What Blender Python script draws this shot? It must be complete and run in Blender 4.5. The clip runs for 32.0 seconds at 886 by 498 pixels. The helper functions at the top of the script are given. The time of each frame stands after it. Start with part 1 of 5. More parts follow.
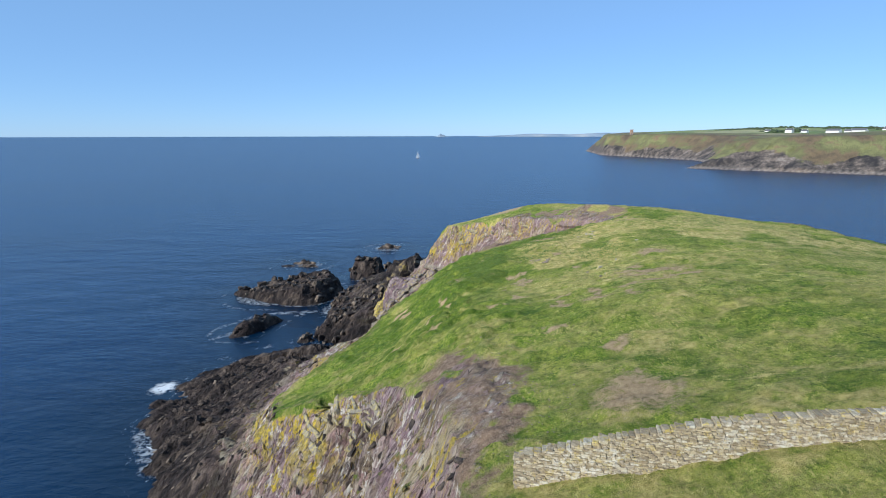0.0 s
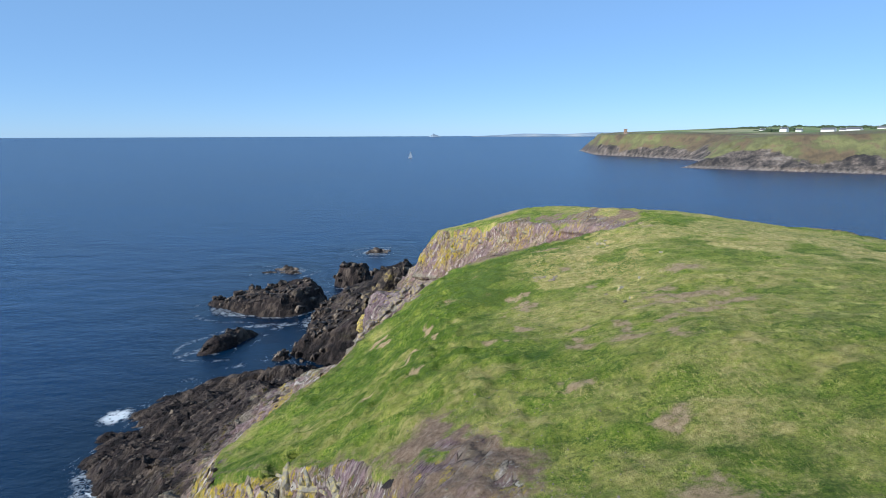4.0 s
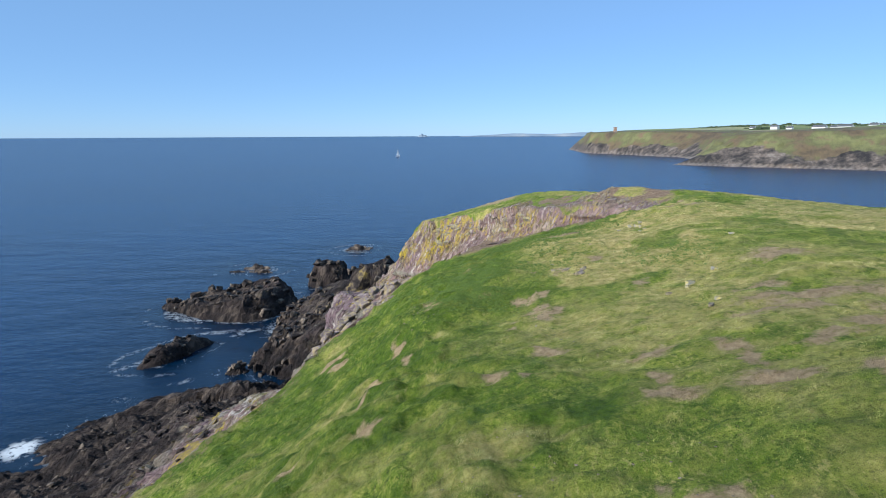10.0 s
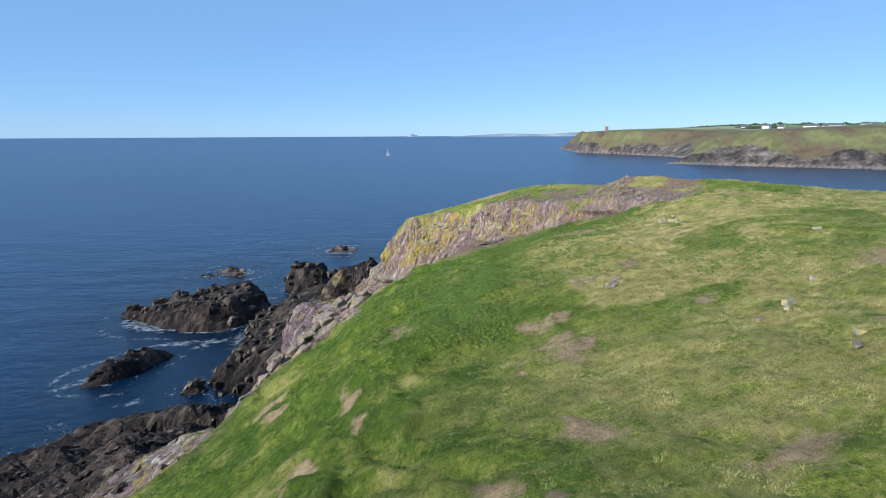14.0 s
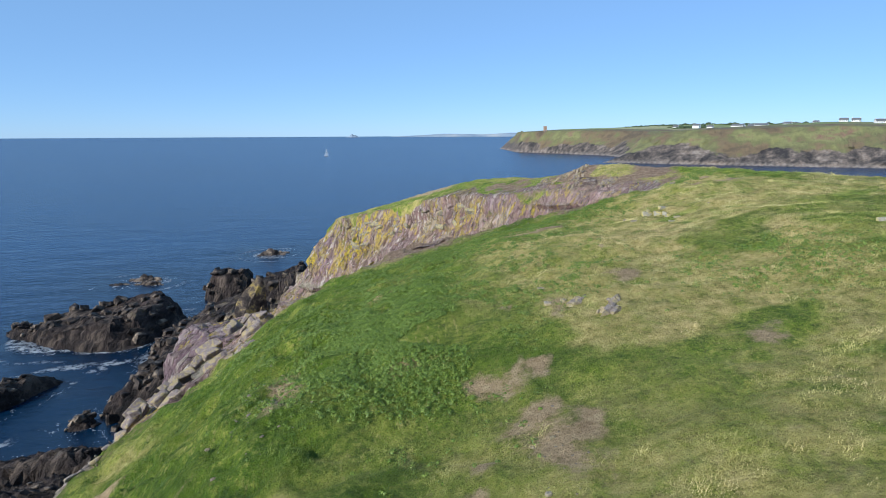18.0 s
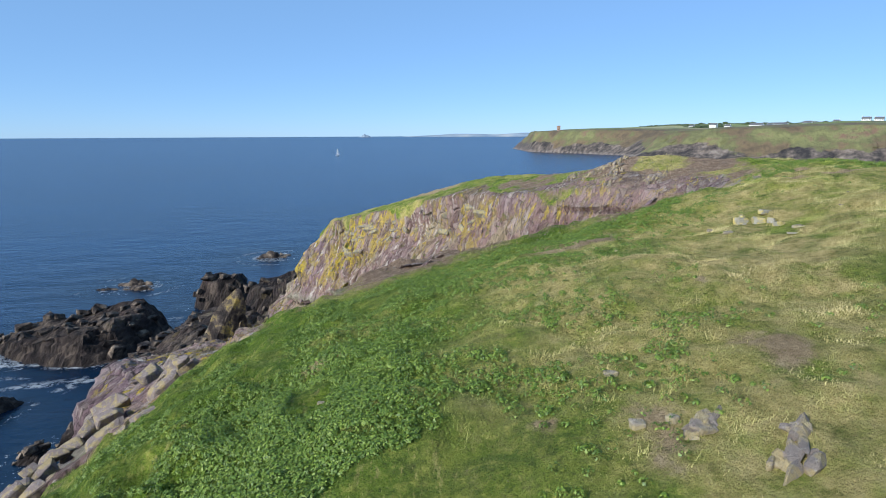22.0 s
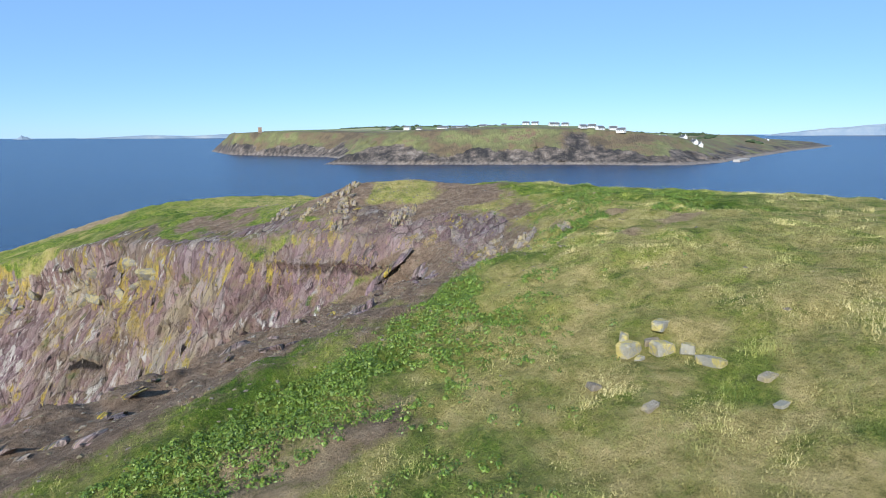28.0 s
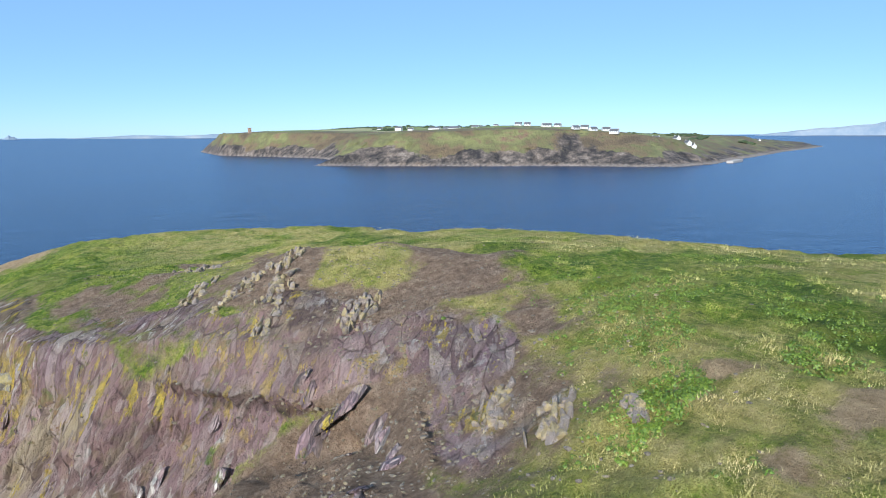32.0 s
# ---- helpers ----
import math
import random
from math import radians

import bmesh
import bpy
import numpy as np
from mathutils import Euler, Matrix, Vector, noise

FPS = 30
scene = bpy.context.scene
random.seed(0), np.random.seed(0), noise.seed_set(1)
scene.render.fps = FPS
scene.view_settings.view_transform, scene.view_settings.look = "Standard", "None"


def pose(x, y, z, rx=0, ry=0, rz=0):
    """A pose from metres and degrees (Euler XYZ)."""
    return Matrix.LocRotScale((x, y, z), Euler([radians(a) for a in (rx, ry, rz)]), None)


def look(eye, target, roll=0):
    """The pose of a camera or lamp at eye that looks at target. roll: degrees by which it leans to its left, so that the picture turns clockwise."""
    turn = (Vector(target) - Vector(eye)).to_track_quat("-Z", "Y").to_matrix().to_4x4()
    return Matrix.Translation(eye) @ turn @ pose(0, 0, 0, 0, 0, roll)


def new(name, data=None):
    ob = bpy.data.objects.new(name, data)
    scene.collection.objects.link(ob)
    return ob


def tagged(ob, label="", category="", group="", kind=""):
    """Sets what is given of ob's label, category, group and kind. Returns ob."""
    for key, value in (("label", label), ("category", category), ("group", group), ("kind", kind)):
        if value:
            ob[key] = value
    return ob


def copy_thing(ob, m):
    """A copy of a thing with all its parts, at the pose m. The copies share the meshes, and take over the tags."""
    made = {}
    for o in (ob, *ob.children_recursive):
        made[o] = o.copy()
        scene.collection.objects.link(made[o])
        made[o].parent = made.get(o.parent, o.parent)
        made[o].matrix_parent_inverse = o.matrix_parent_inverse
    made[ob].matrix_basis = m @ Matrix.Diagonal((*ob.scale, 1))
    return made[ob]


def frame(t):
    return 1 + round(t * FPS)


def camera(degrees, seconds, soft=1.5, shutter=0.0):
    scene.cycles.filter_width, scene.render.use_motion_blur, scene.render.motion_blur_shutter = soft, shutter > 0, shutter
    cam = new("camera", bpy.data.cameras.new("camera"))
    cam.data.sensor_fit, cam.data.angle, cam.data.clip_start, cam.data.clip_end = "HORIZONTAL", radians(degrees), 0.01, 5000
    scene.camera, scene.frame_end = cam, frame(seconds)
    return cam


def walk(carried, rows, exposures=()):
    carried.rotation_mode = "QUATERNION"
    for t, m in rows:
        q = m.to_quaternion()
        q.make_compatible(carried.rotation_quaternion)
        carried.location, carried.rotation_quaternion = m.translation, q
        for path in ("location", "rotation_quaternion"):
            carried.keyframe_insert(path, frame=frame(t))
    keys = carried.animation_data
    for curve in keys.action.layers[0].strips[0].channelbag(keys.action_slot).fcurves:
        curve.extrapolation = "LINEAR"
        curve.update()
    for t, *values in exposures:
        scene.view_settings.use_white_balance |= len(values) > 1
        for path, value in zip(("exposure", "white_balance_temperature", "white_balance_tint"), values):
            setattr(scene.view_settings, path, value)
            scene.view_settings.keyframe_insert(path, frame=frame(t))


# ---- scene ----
cam = camera(71.7, 32.0, 1.0)
# seconds, place in metres above the sea, pitch, lean, heading
ROWS = [
    (0.0, 0.0, 0.0, 50.4, -10.69, 0.15, 0.04),
    (0.5, 0.07, 1.7, 50.13, -10.69, 0.16, -0.06),
    (1.0, 0.19, 3.4, 50.04, -10.69, 0.17, -0.12),
    (1.5, 0.33, 5.13, 50.01, -10.69, 0.18, -0.18),
    (2.0, 0.45, 6.88, 49.97, -10.69, 0.2, -0.25),
    (2.5, 0.57, 8.62, 49.95, -10.69, 0.21, -0.32),
    (3.0, 0.68, 10.39, 49.86, -10.68, 0.22, -0.39),
    (3.5, 0.77, 12.15, 49.7, -10.68, 0.23, -0.49),
    (5.5, 1.04, 19.23, 48.35, -10.67, 0.28, -0.87),
    (6.0, 1.12, 20.97, 47.91, -10.66, 0.29, -0.95),
    (6.5, 1.21, 22.67, 47.48, -10.66, 0.29, -1.03),
    (7.0, 1.34, 24.37, 47.0, -10.65, 0.29, -1.13),
    (7.5, 1.44, 26.04, 46.52, -10.65, 0.29, -1.21),
    (8.0, 1.52, 27.56, 46.1, -10.64, 0.29, -1.3),
    (8.5, 1.56, 29.18, 45.62, -10.63, 0.29, -1.39),
    (9.0, 1.59, 30.8, 45.1, -10.63, 0.29, -1.47),
    (9.5, 1.66, 32.45, 44.59, -10.62, 0.29, -1.58),
    (10.0, 1.84, 33.93, 44.1, -10.62, 0.29, -1.65),
    (10.5, 2.11, 35.38, 43.61, -10.61, 0.29, -1.74),
    (11.0, 2.32, 36.9, 43.26, -10.61, 0.29, -1.85),
    (11.5, 2.49, 38.52, 43.01, -10.6, 0.29, -1.94),
    (12.0, 2.64, 40.22, 42.84, -10.6, 0.29, -2.06),
    (12.5, 2.77, 41.93, 42.64, -10.6, 0.29, -2.17),
    (13.0, 2.89, 43.71, 42.36, -10.6, 0.29, -2.24),
    (13.5, 2.98, 45.49, 42.02, -10.59, 0.29, -2.31),
    (15.5, 3.38, 52.11, 40.83, -10.58, 0.29, -4.35),
    (16.0, 3.56, 53.55, 40.56, -10.58, 0.29, -5.5),
    (16.5, 3.8, 54.9, 40.3, -10.57, 0.29, -6.52),
    (17.0, 4.1, 56.26, 40.05, -10.57, 0.29, -7.15),
    (17.5, 4.43, 57.59, 39.89, -10.57, 0.29, -7.58),
    (18.0, 4.83, 58.94, 39.79, -10.57, 0.29, -7.95),
    (18.5, 5.28, 60.26, 39.68, -10.57, 0.29, -8.25),
    (19.0, 5.73, 61.63, 39.55, -10.56, 0.29, -8.45),
    (19.5, 6.15, 63.06, 39.4, -10.56, 0.29, -8.1),
    (20.0, 6.51, 64.52, 39.23, -10.56, 0.29, -7.61),
    (20.5, 6.81, 66.04, 39.05, -10.56, 0.29, -7.3),
    (21.0, 7.01, 67.6, 38.86, -10.56, 0.29, -7.07),
    (21.5, 7.14, 69.19, 38.67, -10.55, 0.29, -6.91),
    (22.0, 7.23, 70.75, 38.5, -10.55, 0.29, -6.8),
    (22.5, 7.32, 72.29, 38.36, -10.55, 0.29, -6.7),
    (23.0, 7.42, 73.82, 38.32, -10.55, 0.29, -7.5),
    (23.5, 7.53, 75.3, 38.31, -10.55, 0.29, -10.51),
    (24.0, 7.65, 76.72, 38.31, -10.55, 0.29, -15.76),
    (24.5, 7.85, 77.99, 38.33, -10.55, 0.29, -21.35),
    (25.0, 8.21, 79.17, 38.4, -10.55, 0.29, -24.44),
    (25.5, 8.69, 80.3, 38.52, -10.55, 0.29, -27.41),
    (26.0, 9.21, 81.44, 38.72, -10.55, 0.29, -29.65),
    (26.5, 9.78, 82.54, 38.9, -10.56, 0.29, -31.37),
    (28.5, 12.83, 86.78, 39.64, -10.56, 0.29, -33.87),
    (29.0, 13.6, 87.84, 39.79, -10.57, 0.29, -34.11),
    (29.5, 14.43, 88.89, 40.05, -10.57, 0.29, -34.27),
    (30.0, 15.26, 89.97, 40.28, -10.57, 0.29, -34.39),
    (30.5, 16.13, 91.08, 40.53, -10.57, 0.29, -34.42),
    (31.0, 16.97, 92.21, 40.81, -10.58, 0.29, -34.46),
    (31.5, 17.79, 93.37, 41.12, -10.58, 0.29, -34.44),
    (32.0, 18.59, 94.57, 41.45, -10.59, 0.29, -34.35),
]
walk(cam, [(t, pose(x, y, z, 90 + pitch, lean, yaw)) for t, x, y, z, pitch, lean, yaw in ROWS], [(0, 0.28, 5950, 10), (20, 0.28, 5950, 10), (26, 0.36, 6000, 10), (29, 0.46, 6000, 10), (32, 0.52, 6000, 10)])

# ---- sky, sun and exposure ----
SUN_ELEV, SUN_FROM = 27.0, 232.0  # degrees; heading clockwise from +y that the sunlight comes from
world = bpy.data.worlds.new("world")
scene.world = world
world.use_nodes = True
wn = world.node_tree
sky = wn.nodes.new("ShaderNodeTexSky")
sky.sky_type, sky.sun_disc = "NISHITA", False
sky.sun_elevation, sky.sun_rotation = radians(SUN_ELEV), radians(SUN_FROM)
sky.altitude, sky.air_density, sky.dust_density, sky.ozone_density = 40, 0.62, 0.1, 5.0
# thin even haze over the clear sky
haze = wn.nodes.new("ShaderNodeMix")
haze.data_type = "RGBA"
haze.inputs[0].default_value = 0.55
haze.inputs[7].default_value = (2.2, 3.9, 6.1, 1)
wn.links.new(sky.outputs[0], haze.inputs[6])
wn.links.new(haze.outputs[2], wn.nodes["Background"].inputs[0])
wn.nodes["Background"].inputs[1].default_value = 0.118
sun_way = Vector((math.sin(radians(SUN_FROM)) * math.cos(radians(SUN_ELEV)), math.cos(radians(SUN_FROM)) * math.cos(radians(SUN_ELEV)), math.sin(radians(SUN_ELEV))))
sun = new("sun", bpy.data.lights.new("sun", "SUN"))
sun.data.energy, sun.data.angle, sun.data.color = 5.0, radians(0.53), (1.0, 0.94, 0.84)
sun.matrix_world = look(sun_way * 100, (0, 0, 0))
scene.view_settings.exposure = 0.0


# ---- numeric helpers ----
def smooth(a, b, v):
    k = np.clip((np.asarray(v, float) - a) / (b - a), 0, 1)
    return k * k * (3 - 2 * k)


def lattice(ix, iy, iz, seed):
    h = (ix.astype(np.int64) * 374761393 + iy.astype(np.int64) * 668265263 + iz.astype(np.int64) * 2147483647 + seed * 974711) & 0xFFFFFFFF
    h = ((h ^ (h >> 13)) * 1274126177) & 0xFFFFFFFF
    return ((h ^ (h >> 16)) & 0xFFFF) / 65535.0


def vnoise(x, y, z=0.0, seed=0):
    """Smooth value noise in 0..1."""
    x, y, z = np.broadcast_arrays(np.asarray(x, float), np.asarray(y, float), np.asarray(z, float))
    ix, iy, iz = np.floor(x), np.floor(y), np.floor(z)
    fx, fy, fz = x - ix, y - iy, z - iz
    fx, fy, fz = (f * f * (3 - 2 * f) for f in (fx, fy, fz))
    out = 0
    for dx in (0, 1):
        for dy in (0, 1):
            for dz in (0, 1):
                w = (fx if dx else 1 - fx) * (fy if dy else 1 - fy) * (fz if dz else 1 - fz)
                out = out + w * lattice(ix + dx, iy + dy, iz + dz, seed)
    return out


def fbm(x, y, z=0.0, octaves=4, seed=0):
    out, amp, tot, f = 0, 1.0, 0.0, 1.0
    for k in range(octaves):
        out = out + amp * vnoise(x * f, y * f, z * f if np.ndim(z) else z, seed + k * 17)
        tot, amp, f = tot + amp, amp * 0.5, f * 2.03
    return out / tot


def to_line(x, y, line, closed=True):
    """Distance from the points to a polyline, and how far along it (in vertices) the nearest place lies."""
    best, along = np.full(x.shape, 1e9), np.zeros(x.shape)
    n = len(line)
    for i in range(n if closed else n - 1):
        (ax, ay), (bx, by) = line[i][:2], line[(i + 1) % n][:2]
        ex, ey = bx - ax, by - ay
        k = np.clip(((x - ax) * ex + (y - ay) * ey) / (ex * ex + ey * ey), 0, 1)
        d = np.hypot(x - ax - k * ex, y - ay - k * ey)
        hit = d < best
        best, along = np.where(hit, d, best), np.where(hit, i + k, along)
    return best, along


def inside(x, y, line):
    res = np.zeros(x.shape, bool)
    n = len(line)
    for i in range(n):
        (ax, ay), (bx, by) = line[i][:2], line[(i + 1) % n][:2]
        if ay == by:
            continue
        res ^= ((ay > y) != (by > y)) & (x < (bx - ax) * (y - ay) / (by - ay) + ax)
    return res


def along_value(along, values):
    v = np.array(list(values) + [values[0]], float)
    return np.interp(along, np.arange(len(v)), v)


def grid_mesh(name, xs, ys, place, masks, keep=None):
    """A sheet over the lines xs, ys: place(x, y) gives the points, masks(x, y, z) the named surface values."""
    X, Y = np.meshgrid(xs, ys)
    P = place(X, Y)
    nx, ny = len(xs), len(ys)
    idx = np.arange(nx * ny).reshape(ny, nx)
    quads = np.stack([idx[:-1, :-1], idx[:-1, 1:], idx[1:, 1:], idx[1:, :-1]], -1).reshape(-1, 4)
    verts = P.reshape(-1, 3)
    if keep is not None:
        ok = keep(X, Y, P).reshape(-1)
        quads = quads[ok[quads].any(1)]
    me = bpy.data.meshes.new(name)
    me.vertices.add(len(verts))
    me.vertices.foreach_set("co", verts.astype(np.float32).ravel())
    me.loops.add(quads.size)
    me.loops.foreach_set("vertex_index", quads.astype(np.int32).ravel())
    me.polygons.add(len(quads))
    me.polygons.foreach_set("loop_start", np.arange(0, quads.size, 4, dtype=np.int32))
    me.polygons.foreach_set("use_smooth", np.ones(len(quads), bool))
    for key, val in masks(X, Y, P).items():
        me.attributes.new(key, "FLOAT", "POINT").data.foreach_set("value", np.asarray(val, np.float32).ravel())
    if "rock" in me.attributes:
        hard = np.zeros(len(verts), np.float32)
        me.attributes["rock"].data.foreach_get("value", hard)
        me.polygons.foreach_set("use_smooth", hard[quads].mean(1) < 0.6)
    me.update()
    me.validate()
    return me


def soup_mesh(name, verts, faces, masks=None):
    """A mesh from arrays of points and of faces with equal corner counts."""
    verts, faces = np.asarray(verts, np.float32), np.asarray(faces, np.int32)
    me = bpy.data.meshes.new(name)
    me.vertices.add(len(verts))
    me.vertices.foreach_set("co", verts.ravel())
    me.loops.add(faces.size)
    me.loops.foreach_set("vertex_index", faces.ravel())
    me.polygons.add(len(faces))
    me.polygons.foreach_set("loop_start", np.arange(0, faces.size, faces.shape[1], dtype=np.int32))
    me.polygons.foreach_set("use_smooth", np.zeros(len(faces), bool))
    for key, val in (masks or {}).items():
        me.attributes.new(key, "FLOAT", "POINT").data.foreach_set("value", np.asarray(val, np.float32).ravel())
    me.update()
    return me


def part(name, data, material, parent=None, label=""):
    """Links a mesh or a bmesh as one object, under a thing or a part."""
    if isinstance(data, bmesh.types.BMesh):
        me = bpy.data.meshes.new(name)
        data.to_mesh(me)
        data.free()
        data = me
    ob = new(name, data)
    if material and not data.materials:
        data.materials.append(material)
    if parent:
        ob.parent = parent
    if label:
        tagged(ob, label)
    return ob


def box(sx, sy, sz, x=0, y=0, z=0, bevel=0.0, bm=None):
    bm = bm or bmesh.new()
    made = bmesh.ops.create_cube(bm, size=1, matrix=Matrix.LocRotScale((x, y, z), None, (sx, sy, sz)))
    if bevel:
        es = list({e for v in made["verts"] for e in v.link_edges})
        bmesh.ops.bevel(bm, geom=es, offset=bevel, segments=1, affect="EDGES")
    return bm


# ---- materials ----
class Nodes:
    def __init__(self, name):
        self.mat = bpy.data.materials.new(name)
        self.mat.use_nodes = True
        self.tree = self.mat.node_tree
        self.bsdf = self.tree.nodes["Principled BSDF"]
        self.pos = None

    def node(self, kind, **sets):
        n = self.tree.nodes.new(kind)
        for key, value in sets.items():
            setattr(n, key, value)
        return n

    def link(self, a, b):
        self.tree.links.new(a, b)

    def put(self, socket, value):
        if hasattr(value, "is_output"):
            self.link(value, socket)
        else:
            socket.default_value = value

    def place(self):
        if not self.pos:
            self.pos = self.node("ShaderNodeNewGeometry").outputs["Position"]
        return self.pos

    def attr(self, name):
        return self.node("ShaderNodeAttribute", attribute_name=name).outputs["Fac"]

    def rnd(self):
        return self.node("ShaderNodeObjectInfo").outputs["Random"]

    def island(self):
        return self.node("ShaderNodeNewGeometry").outputs["Random Per Island"]

    def squash(self, scale, turn=(0, 0, 0)):
        m = self.node("ShaderNodeMapping")
        self.link(self.place(), m.inputs["Vector"])
        m.inputs["Scale"].default_value = scale
        m.inputs["Rotation"].default_value = [radians(a) for a in turn]
        return m.outputs[0]

    def noise(self, scale, detail=4, rough=0.55, vector=None, warp=0.0):
        n = self.node("ShaderNodeTexNoise")
        self.link(vector or self.place(), n.inputs["Vector"])
        n.inputs["Scale"].default_value, n.inputs["Detail"].default_value = scale, detail
        n.inputs["Roughness"].default_value, n.inputs["Distortion"].default_value = rough, warp
        return n.outputs["Fac"]

    def noise_colour(self, scale, detail, vector):
        n = self.node("ShaderNodeTexNoise")
        self.link(vector, n.inputs["Vector"])
        n.inputs["Scale"].default_value, n.inputs["Detail"].default_value = scale, detail
        return n.outputs["Color"]

    def cells(self, scale, vector=None, feature="F1"):
        n = self.node("ShaderNodeTexVoronoi", feature=feature)
        self.link(vector or self.place(), n.inputs["Vector"])
        n.inputs["Scale"].default_value = scale
        return n

    def ramp(self, fac, *stops):
        n = self.node("ShaderNodeValToRGB")
        self.put(n.inputs[0], fac)
        el = n.color_ramp.elements
        while len(el) < len(stops):
            el.new(0.5)
        for e, (p, c) in zip(el, stops):
            e.position = p
            e.color = (c, c, c, 1) if isinstance(c, (int, float)) else (*c, 1)
        return n.outputs[0]

    def mix(self, fac, a, b, blend="MIX"):
        n = self.node("ShaderNodeMix", data_type="RGBA", blend_type=blend)
        self.put(n.inputs[0], fac)
        for i, v in ((6, a), (7, b)):
            self.put(n.inputs[i], (*v, 1) if isinstance(v, tuple) and len(v) == 3 else v)
        return n.outputs[2]

    def math(self, op, a, b=0.0, clamp=False):
        n = self.node("ShaderNodeMath", operation=op, use_clamp=clamp)
        self.put(n.inputs[0], a)
        self.put(n.inputs[1], b)
        return n.outputs[0]

    def bump(self, height, strength, distance, after=None):
        n = self.node("ShaderNodeBump")
        n.inputs["Strength"].default_value, n.inputs["Distance"].default_value = strength, distance
        self.link(height, n.inputs["Height"])
        if after:
            self.link(after, n.inputs["Normal"])
        return n.outputs[0]

    def done(self, color, rough=0.9, normal=None, **more):
        self.put(self.bsdf.inputs["Base Color"], (*color, 1) if isinstance(color, tuple) else color)
        self.put(self.bsdf.inputs["Roughness"], rough)
        if normal:
            self.link(normal, self.bsdf.inputs["Normal"])
        for key, value in more.items():
            self.put(self.bsdf.inputs[key.replace("_", " ")], value)
        return self.mat


def beds(n, scale):
    """Place along (x), through (y) and up (z) the steep ribs of the slate."""
    join = n.node("ShaderNodeCombineXYZ")
    for i, (axis, k) in enumerate((((-0.76, 0.62, 0.04), 1.0), ((0.45, 0.555, -0.66), 0.5), ((0.42, 0.53, 0.73), 0.32))):
        dot = n.node("ShaderNodeVectorMath", operation="DOT_PRODUCT")
        n.link(n.place(), dot.inputs[0])
        dot.inputs[1].default_value = [v * k * scale for v in axis]
        n.link(dot.outputs["Value"], join.inputs[i])
    return join.outputs[0]


def rock_colour(n, wet=None):
    """Mauve, brown and grey slate split into steep blades, with pale streaks, ochre lichen and a black tide zone."""
    slab = beds(n, 1.0)
    bent = n.mix(0.10, slab, n.noise_colour(0.7, 4, slab), "ADD")
    zone = n.noise(0.13, 6, 0.66)
    base = n.ramp(zone, (0.40, (0.10, 0.072, 0.060)), (0.45, (0.27, 0.21, 0.135)), (0.49, (0.25, 0.155, 0.145)), (0.54, (0.34, 0.235, 0.20)), (0.60, (0.38, 0.315, 0.19)))
    violet = n.ramp(n.noise(0.22, 4, 0.6, slab), (0.49, 0.0), (0.57, 0.8))
    base = n.mix(violet, base, n.ramp(n.noise(1.1, 5, 0.7, slab), (0.35, (0.17, 0.108, 0.13)), (0.65, (0.32, 0.225, 0.245))))
    blade = n.cells(1.9, bent)
    tone = n.node("ShaderNodeSeparateColor")
    n.link(blade.outputs["Color"], tone.inputs[0])
    col = n.mix(n.ramp(tone.outputs[0], (0.0, 0.62), (0.45, 0.0)), base, (0.075, 0.055, 0.048))
    col = n.mix(n.ramp(tone.outputs[1], (0.66, 0.0), (1.0, 0.6)), col, n.ramp(n.noise(0.5, 4), (0.40, (0.47, 0.43, 0.31)), (0.6, (0.47, 0.39, 0.36))))
    chip = n.cells(6.5, bent)
    bit = n.node("ShaderNodeSeparateColor")
    n.link(chip.outputs["Color"], bit.inputs[0])
    col = n.mix(n.ramp(bit.outputs[0], (0.0, 0.55), (0.35, 0.0)), col, (0.05, 0.038, 0.034))
    col = n.mix(n.ramp(bit.outputs[1], (0.78, 0.0), (1.0, 0.4)), col, (0.50, 0.44, 0.39))
    crack = n.cells(1.9, bent, "DISTANCE_TO_EDGE").outputs["Distance"]
    split = n.cells(6.5, bent, "DISTANCE_TO_EDGE").outputs["Distance"]
    open_joint = n.math("MULTIPLY", n.ramp(crack, (0.012, 1.0), (0.055, 0.0)), n.ramp(n.noise(0.9, 3), (0.42, 0.15), (0.58, 1.0)))
    col = n.mix(n.math("MULTIPLY", open_joint, 0.85), col, (0.018, 0.014, 0.013))
    pale = n.math("MULTIPLY", n.ramp(n.noise(2.0, 6, 0.7, slab, 0.3), (0.55, 0.0), (0.60, 0.95)), n.ramp(n.noise(0.22, 3), (0.48, 0.0), (0.55, 1.0)))
    col = n.mix(pale, col, (0.58, 0.54, 0.47))
    zone2 = n.math("MAXIMUM", n.attr("gold"), n.ramp(n.noise(0.19, 4, 0.6), (0.51, 0.0), (0.56, 0.95)))
    gold = n.math("MULTIPLY", n.ramp(n.math("ADD", n.noise(1.5, 6, 0.74, slab), n.math("MULTIPLY", n.attr("gold"), 0.06)), (0.54, 0.0), (0.57, 1.0)), zone2)
    col = n.mix(gold, col, n.ramp(n.noise(3.0, 4, 0.7), (0.35, (0.24, 0.20, 0.055)), (0.50, (0.40, 0.31, 0.055)), (0.64, (0.60, 0.43, 0.035))))
    moss = n.math("MULTIPLY", n.ramp(n.noise(0.9, 5, 0.7), (0.55, 0.0), (0.60, 0.9)), n.ramp(n.noise(0.16, 2), (0.50, 0.0), (0.56, 1.0)))
    col = n.mix(moss, col, n.ramp(n.noise(2.0, 4), (0.4, (0.10, 0.14, 0.025)), (0.6, (0.24, 0.15, 0.06))))
